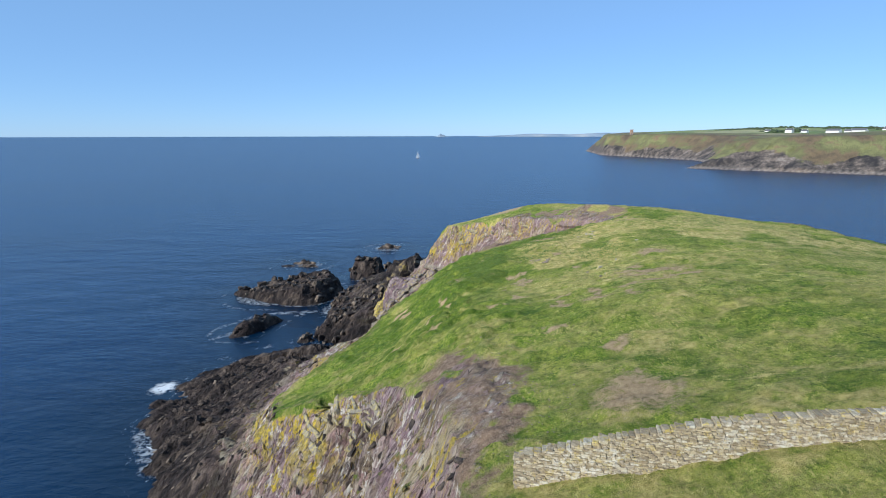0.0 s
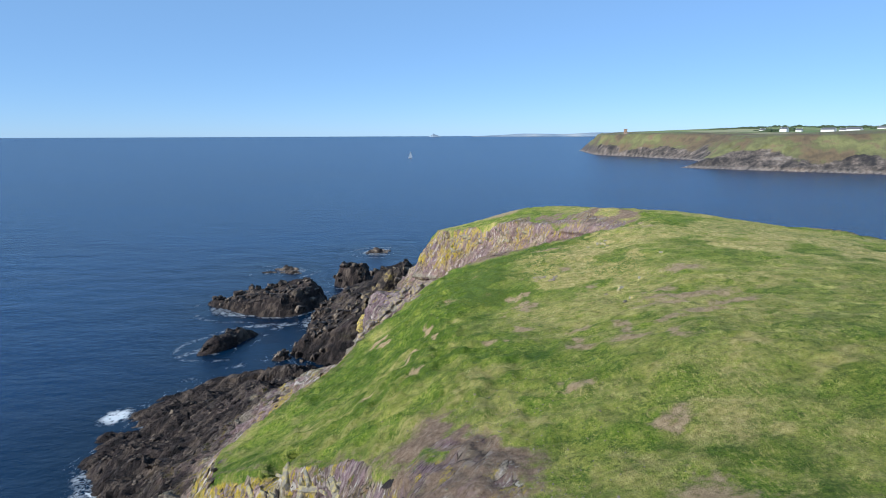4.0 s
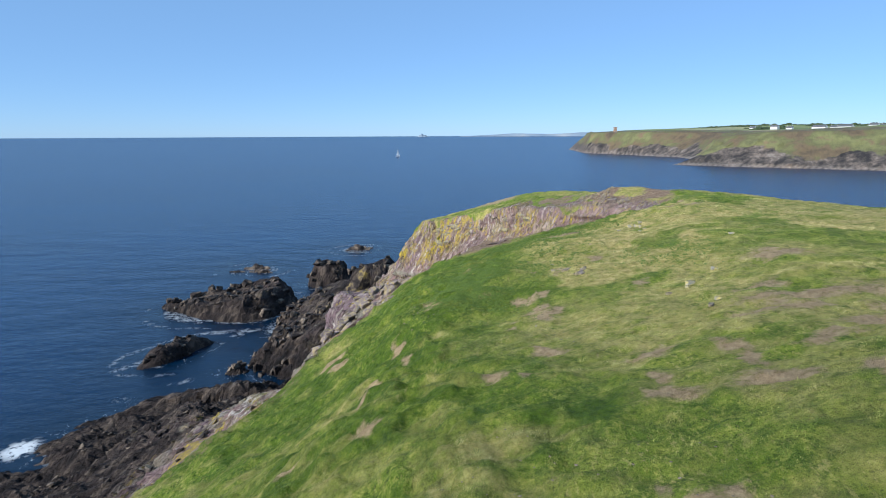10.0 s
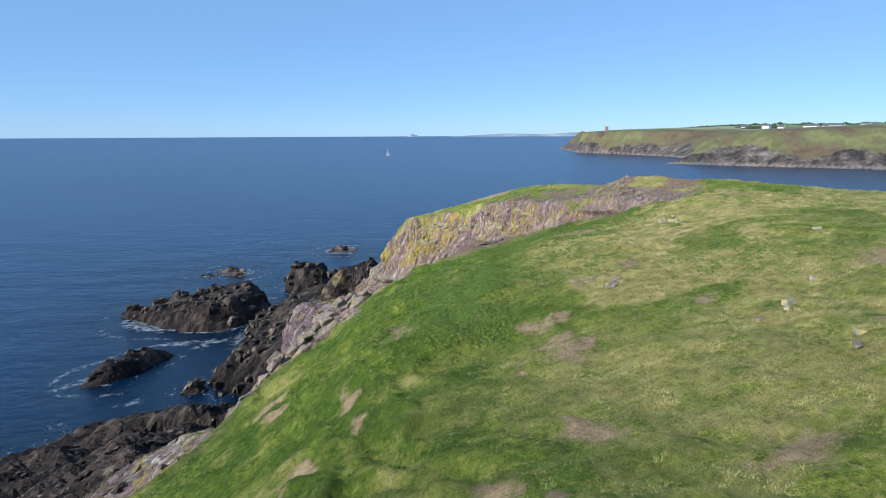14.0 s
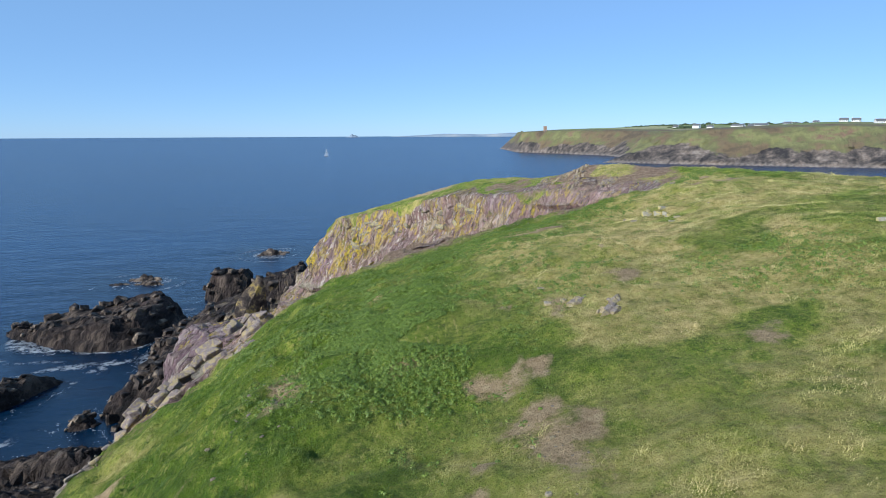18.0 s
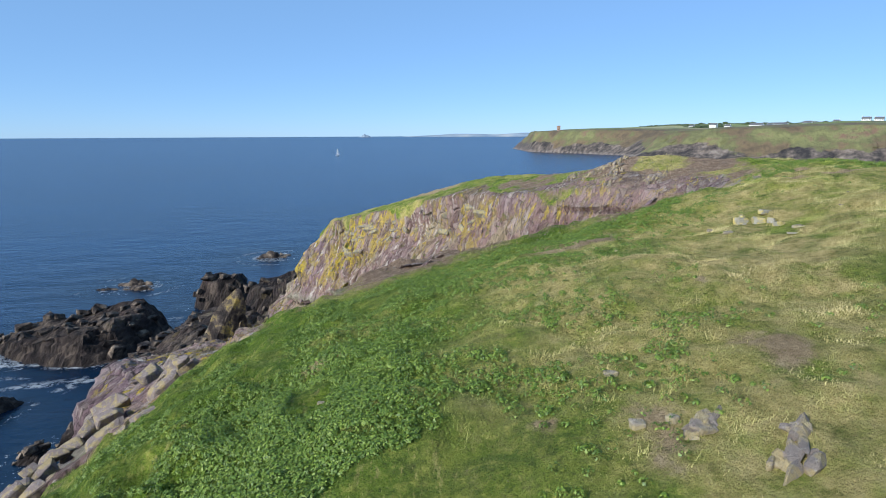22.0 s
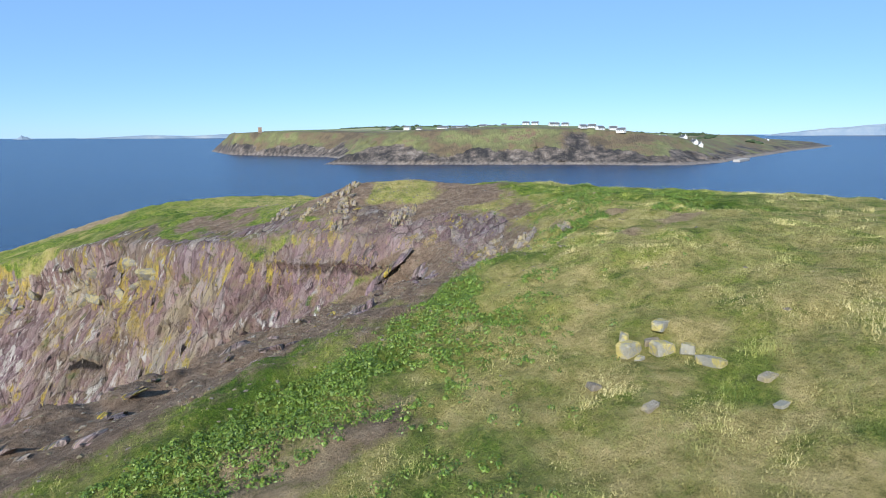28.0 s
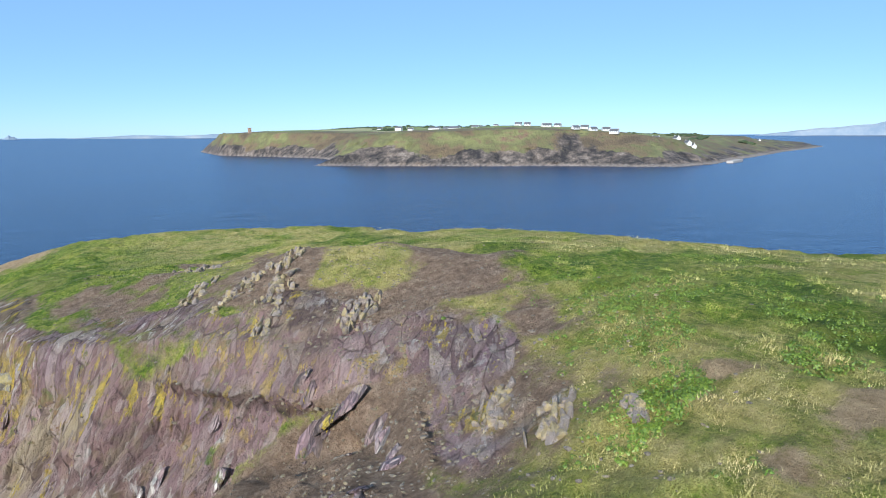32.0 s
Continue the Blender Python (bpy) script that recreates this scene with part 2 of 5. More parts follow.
    if wet is not None:
        dark = n.ramp(n.noise(0.5, 6, 0.68, bent), (0.36, (0.009, 0.008, 0.008)), (0.46, (0.028, 0.022, 0.021)), (0.53, (0.058, 0.045, 0.038)), (0.64, (0.135, 0.105, 0.082)))
        dark = n.mix(n.ramp(tone.outputs[0], (0.0, 0.7), (0.5, 0.0)), dark, (0.010, 0.009, 0.009))
        col = n.mix(wet, col, dark)
    relief = n.math("ADD", n.math("MULTIPLY", n.ramp(crack, (0.0, 0.0), (0.22, 1.0)), 0.45), n.math("MULTIPLY", tone.outputs[2], 0.35))
    relief = n.math("ADD", relief, n.math("MULTIPLY", n.ramp(split, (0.0, 0.0), (0.2, 1.0)), 0.13))
    return col, slab, relief


def make_rock(name):
    n = Nodes(name)
    height = n.node("ShaderNodeSeparateXYZ")
    n.link(n.place(), height.inputs[0])
    edge = n.math("ADD", height.outputs[2], n.math("MULTIPLY", n.noise(0.25, 4), -6.0))
    wet = n.ramp(n.math("MULTIPLY", edge, 0.1, True), (0.12, 1.0), (0.62, 0.0))
    col, slab, streak = rock_colour(n, wet)
    nor = n.bump(streak, 0.9, 0.9)
    nor = n.bump(n.noise(5.0, 6, 0.7), 0.6, 0.12, nor)
    return n.done(col, n.ramp(wet, (0.0, 0.85), (1.0, 0.5)), nor)


def make_island():
    """Turf, bare soil, dry grass and rock, shared out by surface values of the sheet."""
    n = Nodes("turf_and_rock")
    height = n.node("ShaderNodeSeparateXYZ")
    n.link(n.place(), height.inputs[0])
    edge = n.math("ADD", height.outputs[2], n.math("MULTIPLY", n.noise(0.25, 4), -6.0))
    wet = n.ramp(n.math("MULTIPLY", edge, 0.1, True), (0.12, 1.0), (0.78, 0.0))
    rock, slab, streak = rock_colour(n, n.math("MAXIMUM", wet, n.attr("dark")))
    pink = n.ramp(n.noise(0.9, 5, 0.65, slab), (0.35, (0.31, 0.195, 0.18)), (0.65, (0.56, 0.37, 0.32)))
    rock = n.mix(n.math("MULTIPLY", n.math("MULTIPLY", n.attr("pink"), n.math("SUBTRACT", 1.0, n.attr("dark"))), n.ramp(n.noise(0.35, 3), (0.35, 0.4), (0.6, 1.0))), rock, pink)
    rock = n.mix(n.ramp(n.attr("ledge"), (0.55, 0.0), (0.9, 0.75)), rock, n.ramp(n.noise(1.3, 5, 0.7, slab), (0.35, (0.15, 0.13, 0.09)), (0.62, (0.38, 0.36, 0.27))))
    # near-black shade under the overhanging lips, painted into the rock colour
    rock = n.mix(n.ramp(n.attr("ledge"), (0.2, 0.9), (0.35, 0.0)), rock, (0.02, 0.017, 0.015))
    # turf
    clump, tuft, fine = n.noise(0.9, 6, 0.7), n.noise(3.6, 5, 0.7), n.noise(11.0, 5, 0.75)
    turf = n.ramp(n.noise(0.21, 6, 0.7), (0.30, (0.095, 0.196, 0.013)), (0.45, (0.160, 0.246, 0.020)), (0.57, (0.225, 0.285, 0.034)), (0.72, (0.330, 0.335, 0.070)))
    turf = n.mix(n.ramp(clump, (0.36, 0.9), (0.52, 0.0)), turf, (0.055, 0.125, 0.010))
    turf = n.mix(n.ramp(tuft, (0.53, 0.0), (0.64, 0.8)), turf, (0.42, 0.42, 0.09))
    turf = n.mix(n.ramp(n.noise(1.9, 6, 0.75), (0.34, 0.7), (0.46, 0.0)), turf, (0.045, 0.090, 0.009))
    # dark low tuft noise: shade between the tufts, painted into the turf
    turf = n.mix(n.ramp(tuft, (0.34, 0.85), (0.46, 0.0)), turf, (0.035, 0.072, 0.008))
    turf = n.mix(n.ramp(fine, (0.52, 0.0), (0.68, 0.55)), turf, (0.40, 0.41, 0.09))
    turf = n.mix(n.ramp(fine, (0.32, 0.8), (0.46, 0.0)), turf, (0.03, 0.055, 0.006))
    comb = n.noise(2.6, 5, 0.72, n.squash((2.0, 0.75, 1.0), (0, 0, -38)))
    turf = n.mix(n.math("MULTIPLY", n.ramp(comb, (0.55, 0.0), (0.63, 0.8)), n.ramp(n.noise(0.13, 4, 0.6), (0.44, 0.15), (0.58, 1.0))), turf, (0.50, 0.44, 0.15))
    dry = n.ramp(n.noise(2.2, 6, 0.75), (0.32, (0.19, 0.175, 0.045)), (0.48, (0.50, 0.40, 0.150)), (0.68, (0.72, 0.57, 0.26)))
    turf = n.mix(n.math("MULTIPLY", n.attr("dry"), n.ramp(n.noise(0.8, 5, 0.65), (0.34, 0.15), (0.56, 1.0))), turf, dry)
    # dark green of rank growth, also shade painted on the western slope
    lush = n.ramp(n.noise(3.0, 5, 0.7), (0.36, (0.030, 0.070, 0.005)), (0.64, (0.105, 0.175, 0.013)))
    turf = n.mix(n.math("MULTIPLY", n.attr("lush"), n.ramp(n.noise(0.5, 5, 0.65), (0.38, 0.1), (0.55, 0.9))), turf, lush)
    soil = n.ramp(n.noise(2.6, 6, 0.75), (0.32, (0.135, 0.090, 0.060)), (0.52, (0.275, 0.192, 0.130)), (0.72, (0.43, 0.33, 0.235)))
    soil = n.mix(n.attr("tan"), soil, n.ramp(n.noise(2.2, 6, 0.75), (0.32, (0.26, 0.18, 0.095)), (0.55, (0.45, 0.33, 0.19)), (0.75, (0.58, 0.46, 0.27))))
    rag = n.math("ADD", n.attr("soil"), n.math("MULTIPLY", n.math("SUBTRACT", n.noise(1.1, 9, 0.8), 0.5), 2.6))
    turf = n.mix(n.ramp(rag, (0.40, 0.0), (0.95, 1.0)), turf, soil)
    rag2 = n.math("ADD", n.attr("rock"), n.math("MULTIPLY", n.math("SUBTRACT", n.noise(0.8, 6, 0.7), 0.5), 0.9))
    hard = n.ramp(rag2, (0.42, 0.0), (0.56, 1.0))
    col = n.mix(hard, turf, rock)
    nor = n.bump(n.mix(hard, n.math("MULTIPLY", tuft, 0.6), streak), 0.75, 0.42)
    nor = n.bump(n.noise(4.5, 6, 0.72), 0.8, 0.17, nor)
    nor = n.bump(n.noise(18.0, 4, 0.7), 0.7, 0.06, nor)
    return n.done(col, 0.9, nor, Specular_IOR_Level=0.2)


def make_sea():
    n = Nodes("sea_water")
    near = n.squash((0.55, 1.0, 1.0), (0, 0, 35))
    swell = n.noise(0.09, 3, 0.5, near)
    chop = n.noise(0.55, 5, 0.6, near, 0.3)
    rip = n.noise(2.2, 4, 0.6, near)
    nor = n.bump(swell, 0.5, 1.6)
    nor = n.bump(chop, 0.6, 0.45, nor)
    nor = n.bump(rip, 0.35, 0.10, nor)
    lane = n.noise(0.012, 5, 0.6, n.squash((0.25, 1.6, 1.0), (0, 0, -8)))
    deep = n.ramp(lane, (0.35, (0.0015, 0.018, 0.058)), (0.65, (0.002, 0.030, 0.088)))
    shore = n.attr("shore")
    deep = n.mix(n.ramp(shore, (0.0, 0.0), (1.0, 0.6)), deep, (0.004, 0.014, 0.022))
    # darker water towards the land, fading out over some tens of metres
    deep = n.mix(n.ramp(n.attr("shoal"), (0.1, 0.0), (0.9, 0.8)), deep, (0.001, 0.011, 0.028))
    lace = n.cells(0.55, n.mix(0.35, n.place(), n.node("ShaderNodeTexNoise").outputs["Color"], "ADD"), "DISTANCE_TO_EDGE").outputs["Distance"]
    web = n.ramp(lace, (0.02, 1.0), (0.14, 0.0))
    patch = n.ramp(n.noise(0.11, 5, 0.65), (0.58, 0.0), (0.70, 1.0))
    foam = n.math("MULTIPLY", n.math("MULTIPLY", n.ramp(shore, (0.25, 0.0), (0.85, 1.0)), patch), n.math("ADD", web, n.ramp(n.noise(1.8, 5, 0.7), (0.5, 0.0), (0.66, 0.8)), True), True)
    foam = n.math("MAXIMUM", foam, n.math("MULTIPLY", n.attr("foam"), n.ramp(n.math("ADD", n.noise(0.9, 7, 0.8), n.math("MULTIPLY", n.attr("foam"), 0.2)), (0.52, 0.0), (0.62, 1.0))))
    drift = n.noise(0.13, 5, 0.62, n.squash((1.0, 0.6, 1.0), (0, 0, 30)), 0.6)
    wisp = n.math("MULTIPLY", n.ramp(drift, (0.482, 0.0), (0.50, 1.0), (0.518, 0.0)), n.ramp(n.noise(1.3, 7, 0.8), (0.47, 0.0), (0.60, 1.0)))
    foam = n.math("MAXIMUM", foam, n.math("MULTIPLY", wisp, n.ramp(shore, (0.25, 0.0), (0.8, 0.85))))
    foam = n.ramp(foam, (0.36, 0.0), (0.75, 0.85))
    col = n.mix(foam, deep, (0.75, 0.78, 0.78))
    return n.done(col, n.ramp(foam, (0.0, 0.27), (1.0, 0.8)), nor, IOR=1.33, Specular_IOR_Level=0.5)


ISLAND, ROCK, SEA = make_island(), make_rock("slate_rock"), make_sea()

# ---- the island ----
# cliff-top line round the turf (x, y) and, vertex by vertex, how steeply the rock falls away below it
EDGE = [(1, 5), (0.6, 24), (1.0, 32), (-0.6, 43), (-4.6, 50.6), (-11.6, 56.4), (-18.4, 62), (-20.4, 70), (-14.6, 77.5), (-11.2, 84.5), (-8.6, 90.6), (-4.6, 94.5), (-0.5, 97.4), (6.5, 98.6),
        (13, 99.8), (20, 101.6), (25, 104), (27, 108.5), (25.2, 113.5), (22.2, 117.5), (18.5, 122.5), (16, 129), (12.6, 138), (8.6, 143), (4.6, 148.5), (1.8, 157), (0.8, 168), (5, 180), (17, 182),
        (32, 172), (48, 154), (59, 118), (64, 75), (68, 40), (68, 5), (50, -35), (10, -38)]
FALL = [2.0, 2.0, 1.7, 1.5, 1.45, 1.4, 1.1, 0.85, 1.05, 1.2, 1.4, 1.6, 1.8, 1.9, 1.7, 1.4, 1.2, 1.15, 1.2, 1.25, 1.25, 1.2, 1.1, 1.2, 1.3, 1.35, 1.25, 1.6, 2, 2, 2, 2, 2, 2, 2, 2, 2]
SHORE = [(-22, 20), (-26, 45), (-32, 64), (-40, 78), (-48, 91), (-54, 102), (-54.5, 113), (-51.5, 124), (-44, 132), (-35, 137), (-25, 138), (-19, 136), (-11, 130), (-7, 126), (-6, 131),
         (-8, 142), (-14, 154), (-20, 166), (-22, 180), (-16, 194), (2, 201), (24, 200), (44, 188), (62, 168), (76, 130), (82, 80), (86, 40), (86, 0), (66, -55), (0, -58), (-18, -20)]
# bare rock and soil shelf that runs out below the turf on the near side of the cove
SHELF = [(-7.6, 91.5), (-10, 98), (-10, 106), (-8.6, 113), (-6, 117), (-1, 115.5), (5, 112), (11, 109.5), (17, 110), (21, 111.6), (24, 111.6), (27, 108.5), (25, 103), (10, 97), (-4, 93)]
# low rock masses off the foot of the cliffs: centre, heading of the long axis in degrees, half length, half width, height
MASSES = [(-49, 155.5, 28, 8.8, 2.4, 2.4), (-34.4, 144.6, 60, 1.8, 1.2, 1.3), (-27, 215, 60, 7, 5, 6.5), (-13, 206, 40, 11, 8, 7.5), (-62.5, 188.5, -60, 4.5, 2.2, 2.0)]
# larger crags: outline at the water, steepness of the sides, height of the top at the origin and its rise along x and y
CRAGS = [([(-63, 187), (-55, 180.2), (-48, 177.4), (-42, 176), (-37, 179), (-32, 187), (-33, 196), (-44, 199), (-57, 194)], 1.7, 14.6, 0.21, 0.0),
         ([(-26, 141), (-33, 148), (-31, 157), (-33.4, 167), (-31, 179), (-28, 187), (-16, 190), (-5, 176), (-3, 156), (-8, 141), (-18, 138.4)], 1.3, 14.2, 0.33, 0.012)]


def turf_height(x, y):
    def hump(cx, cy, rx, ry):
        return np.exp(-((x - cx) / rx) ** 2 - ((y - cy) / ry) ** 2)

    across = np.interp(x, (-30, -20, -13, -7, -4, 0, 3, 8, 13, 19, 25, 31, 40, 50, 60, 70), (15.6, 19.2, 22.2, 24.8, 26.6, 29.6, 31.2, 32.6, 33.8, 34.8, 36.1, 36.7, 36.7, 36.1, 35.2, 33.5))
    z = across + 1.7 * smooth(64, 46, y) * smooth(-30, 5, x) + 1.6 * smooth(70, 56, y) * smooth(2, -12, x)
    z = z + 1.3 * hump(17, 50, 6, 8) - 0.8 * hump(10, 69, 5, 6) + 0.8 * hump(19, 60, 4, 5) - 0.6 * hump(17, 75, 4, 4)
    z = z + 1.0 * hump(4, 60, 8, 8) + 1.6 * hump(-3, 62, 4.5, 7) + 0.7 * hump(1, 77, 4, 4) + 0.8 * hump(0, 40, 4, 9) - 0.8 * hump(6.7, 74.5, 3, 3) + 0.5 * hump(7.5, 83.5, 4, 3.5)
    z = z - 1.0 * hump(-11, 84, 4, 6) - 0.5 * hump(22.5, 92.5, 5, 5.5) - 0.6 * smooth(87, 99, y) * smooth(24, 14, x)
    brink = np.interp(y, (100, 108.5, 113.5, 117.5, 122.5, 129, 138, 143, 148.5, 157, 168), (25, 27, 25.2, 22.2, 18.5, 16, 12.6, 8.6, 4.6, 1.8, 0.8))
    rim = np.interp(y, (108, 113.5, 117.5, 122.5, 129, 138, 143, 148.5, 157, 168, 184), (34.6, 34.5, 34.2, 33.3, 33.0, 31.4, 29.8, 28.2, 26.8, 25.0, 21.5))
    rise = np.interp(y, (116, 124, 130, 138, 151), (8.2, 7.2, 5.2, 6.5, 20))
    crest = rim + 0.26 * np.clip(x - brink, -3, rise) - 0.05 * np.maximum(0, x - 32) - 0.003 * np.maximum(0, x - 37) ** 2 + 1.2 * smooth(26, 37, x) * np.exp(-((y - 131) / 11) ** 2) + 0.9 * hump(28, 119, 4, 4)
    z = z + (0.9 + 0.5 * smooth(8, 20, x)) * smooth(36, 27, y)
    k = smooth(101, 115, y)
    return z * (1 - k) + crest * k - 1.7 * hump(24.5, 105.5, 5.2, 4.2)


EDGE_Z = list(turf_height(np.array([p[0] for p in EDGE], float), np.array([p[1] for p in EDGE], float)))


def ribs(x, y, z, seed=0):
    """Relief of steep slate ribs that run up the faces: -0.5..0.5."""
    a = -0.76 * x + 0.62 * y + 0.04 * z + 1.6 * (vnoise(x * 0.14, y * 0.14, z * 0.14, seed + 3) - 0.5)
    b, c = 0.45 * x + 0.555 * y - 0.66 * z, 0.42 * x + 0.53 * y + 0.73 * z
    one = vnoise(a * 0.42, b * 0.10, c * 0.07, seed)
    two = vnoise(a * 1.0, b * 0.30, c * 0.16, seed + 5)
    three = vnoise(a * 2.1, b * 0.7, c * 0.45, seed + 6)
    stair = np.round(one * 6) / 6
    notch = np.abs(two - 0.5) * 2
    return 0.26 * one + 0.26 * stair + 0.22 * np.round(two * 5) / 5 + 0.14 * np.clip(notch * 3, 0, 1) + 0.20 * (three - 0.5) - 0.42


def ledge_phase(x, y, z):
    """0..1 up each step of the face, and how strongly the steps are cut there."""
    v = 0.19 * (z + 0.17 * y + 3.4 * (fbm(x * 0.09, y * 0.09, z * 0.09, 3, 27) - 0.5))
    return np.mod(v, 1.0), smooth(0.47, 0.60, fbm(x * 0.16, y * 0.16, z * 0.2, 3, 29))


def tussocks(x, y):
    """Lumps of long grass, largest on the western slope."""
    a, b = 0.8 * x - 0.6 * y, 0.6 * x + 0.8 * y
    lump = 0.6 * smooth(0.3, 0.75, vnoise(a * 0.85, b * 1.1, 0.0, 46)) + 0.4 * smooth(0.3, 0.75, vnoise(a * 1.5, b * 1.8, 0.0, 47))
    return (0.24 + 0.28 * smooth(9, 0, x)) * (0.4 + 1.2 * vnoise(x * 0.13, y * 0.13, 0.0, 48)) * (lump - 0.5)


def island_height(x, y):
    dE, aE = to_line(x, y, EDGE)
    dS, aS = to_line(x, y, SHORE)
    top, land = inside(x, y, EDGE), inside(x, y, SHORE)
    t = dE / (dE + dS + 1e-6)
    zE = along_value(aE, EDGE_Z)
    out = zE * (1 - t) ** along_value(aE, FALL)
    under = -0.5 * np.minimum(dS, 16)
    plain = turf_height(x, y) + 0.5 * (fbm(x * 0.09, y * 0.09, 0.0, 3, 40) - 0.5) * smooth(0, 6, dE) * 2 + 0.30 * (fbm(x * 0.5, y * 0.5, 0.0, 3, 44) - 0.5) + tussocks(x, y)
    # the shelf falls gently to its lip, then drops to the water
    at = (x > -16) & (x < 31) & (y > 86) & (y < 124) & ~top
    if at.any():
        sx, sy, sd = x[at], y[at], dE[at]
        lip, _ = to_line(sx, sy, SHELF)
        shelf = zE[at] - 0.30 * sd + 0.5 * (fbm(sx * 0.22, sy * 0.22, 0.0, 3, 18) - 0.5) * smooth(0, 3, sd)
        shelf = np.minimum(shelf, 33.2 + 0.18 * (sx - 22.5) - 0.3 * (sy - 106.3) + 9 * smooth(16, 8, sx)) - np.where(inside(sx, sy, SHELF), 0, 2.6 * lip)
        out[at] = np.maximum(out[at], shelf)
    z = np.where(top, plain, np.where(land, out, under))
    ragged, rise = 0.5 * (fbm(x * 0.16, y * 0.16, 0.0, 3, 13) - 0.5), 0.75 + 0.5 * fbm(x * 0.11, y * 0.11, 0.0, 3, 17)
    for cx, cy, head, ln, wd, ht in MASSES:
        a = radians(head)
        u, v = (x - cx) * math.sin(a) + (y - cy) * math.cos(a), (x - cx) * math.cos(a) - (y - cy) * math.sin(a)
        r = np.hypot(u / ln, v / wd) + ragged
        z = np.where(top, z, np.maximum(z, np.where(r < 1.5, ht * np.clip(2.2 * (1 - r), -0.6, 1) * rise, -99)))
    at = (x < 2) & (y > 132) & (y < 206) & ~top
    if at.any():
        sx, sy, best = x[at], y[at], z[at]
        for outline, steep, height, tilt_x, tilt_y in CRAGS:
            dC, _ = to_line(sx, sy, outline)
            dC = np.where(inside(sx, sy, outline), dC, -dC) + 3.2 * ragged[at]
            cap = height + tilt_x * sx + tilt_y * (sy - 160) + 3.0 * (fbm(sx * 0.13, sy * 0.13, 0.0, 3, 25) - 0.5)
            side = steep * dC
            side = 0.4 * side + 0.6 * np.round(side / 1.6 + 0.6 * vnoise(sx * 0.3, sy * 0.3, 0.0, 26)) * 1.6
            best = np.where(dC < -4, best, np.maximum(best, np.minimum(side, cap)))
        z[at] = best
    return z, np.where(top, -dE, dE), dS, land


# worn slope of soil and scree round the head of the cove
SCAR = [(24.5, 102.5), (29, 103.5), (31.8, 106.5), (34.2, 113.5), (31.5, 119), (29.5, 123), (29.5, 128), (25, 131), (20, 131), (16.5, 134), (14, 134), (20, 122), (24, 113)]
BARE = [(11.4, 33.4, 3.0, 3.6), (16.4, 51.4, 1.0, 1.4), (12.3, 41.8, 1.2, 0.9), (10.9, 55.4, 1.2, 1.1), (8.8, 48.2, 0.9, 0.8), (7.9, 64.4, 0.9, 1.1), (-4.8, 60.8, 0.7, 1.1), (-4.9, 80.6, 0.8, 1.0), (-0.9, 59.7, 0.6, 1.0),
        (14.6, 58.6, 0.8, 1.1), (5.1, 61.4, 0.8, 0.6), (6.7, 60.0, 0.6, 0.6), (12.0, 60.7, 1.5, 0.8), (11.5, 57.4, 0.7, 0.7), (-6.1, 83.0, 0.8, 1.2), (-0.1, 73.8, 0.5, 0.8), (-1.0, 69.1, 0.6, 1.0), (0.6, 70.6, 0.5, 0.7), (-2.6, 66, 0.5, 0.8)]
BARE_EAST = [(25.0, 73.6, 2.4, 1.7), (22.4, 64.6, 4.6, 1.5), (19.4, 62.2, 2.2, 1.5), (24.5, 61, 2.2, 1.3), (17.4, 56.4, 1.3, 1.2), (14.8, 56.2, 0.6, 1.6), (21, 58, 1.8, 1.2), (13.6, 53.5, 1.6, 1.0), (16.7, 74.9, 0.9, 0.8), (20.5, 67.5, 1.6, 0.9)]
BARE_COVE = [(9.5, 72.0, 1.2, 1.5), (1.9, 79.7, 0.8, 2.6), (8.9, 76.5, 0.9, 0.8), (10.1, 76.6, 0.9, 0.5), (9.3, 73.9, 0.9, 0.9), (10.2, 72.6, 0.8, 1.0), (7.5, 71.8, 0.5, 0.5), (5.7, 78.5, 0.7, 0.5), (9.9, 80.6, 0.7, 0.6), (12.1, 79.7, 0.6, 0.6),
             (14.7, 81.8, 0.8, 0.8), (14.6, 95.4, 1.6, 1.2), (5.8, 87.3, 0.8, 0.6), (16.3, 86.7, 0.4, 0.5), (29.7, 100.9, 1.3, 0.7), (30.7, 98.6, 1.2, 0.6), (28.3, 98.5, 0.8, 0.5), (16, 158, 5.5, 6)]
TRODDEN = [(19.4, 100.6, 2.2, 1.6), (21.8, 102.3, 2.2, 2.0), (23.6, 104.4, 2.0, 2.2), (16.2, 95.2, 1.3, 1.0)]


# dark hollows in the faces: place, radius, depth
HOLLOWS = [(-11.9, 57.6, 25, 1.7, 4.5), (-8.5, 44, 20, 1.2, 2.5), (-13, 48, 17, 1.6, 2.5), (24.9, 108.9, 32.8, 0.6, 0.8), (18, 122, 27, 1.3, 1.6), (14.5, 130, 24, 1.5, 2.0), (9, 150, 20, 1.6, 2.2)]


def island_place(x, y):
    z, d, dS, land = island_height(x, y)
    P = np.stack([x, y, z], -1).astype(float)
    rough = d > -2.6
    if rough.any():
        P[rough] = rock_place(x[rough], y[rough])
    return P


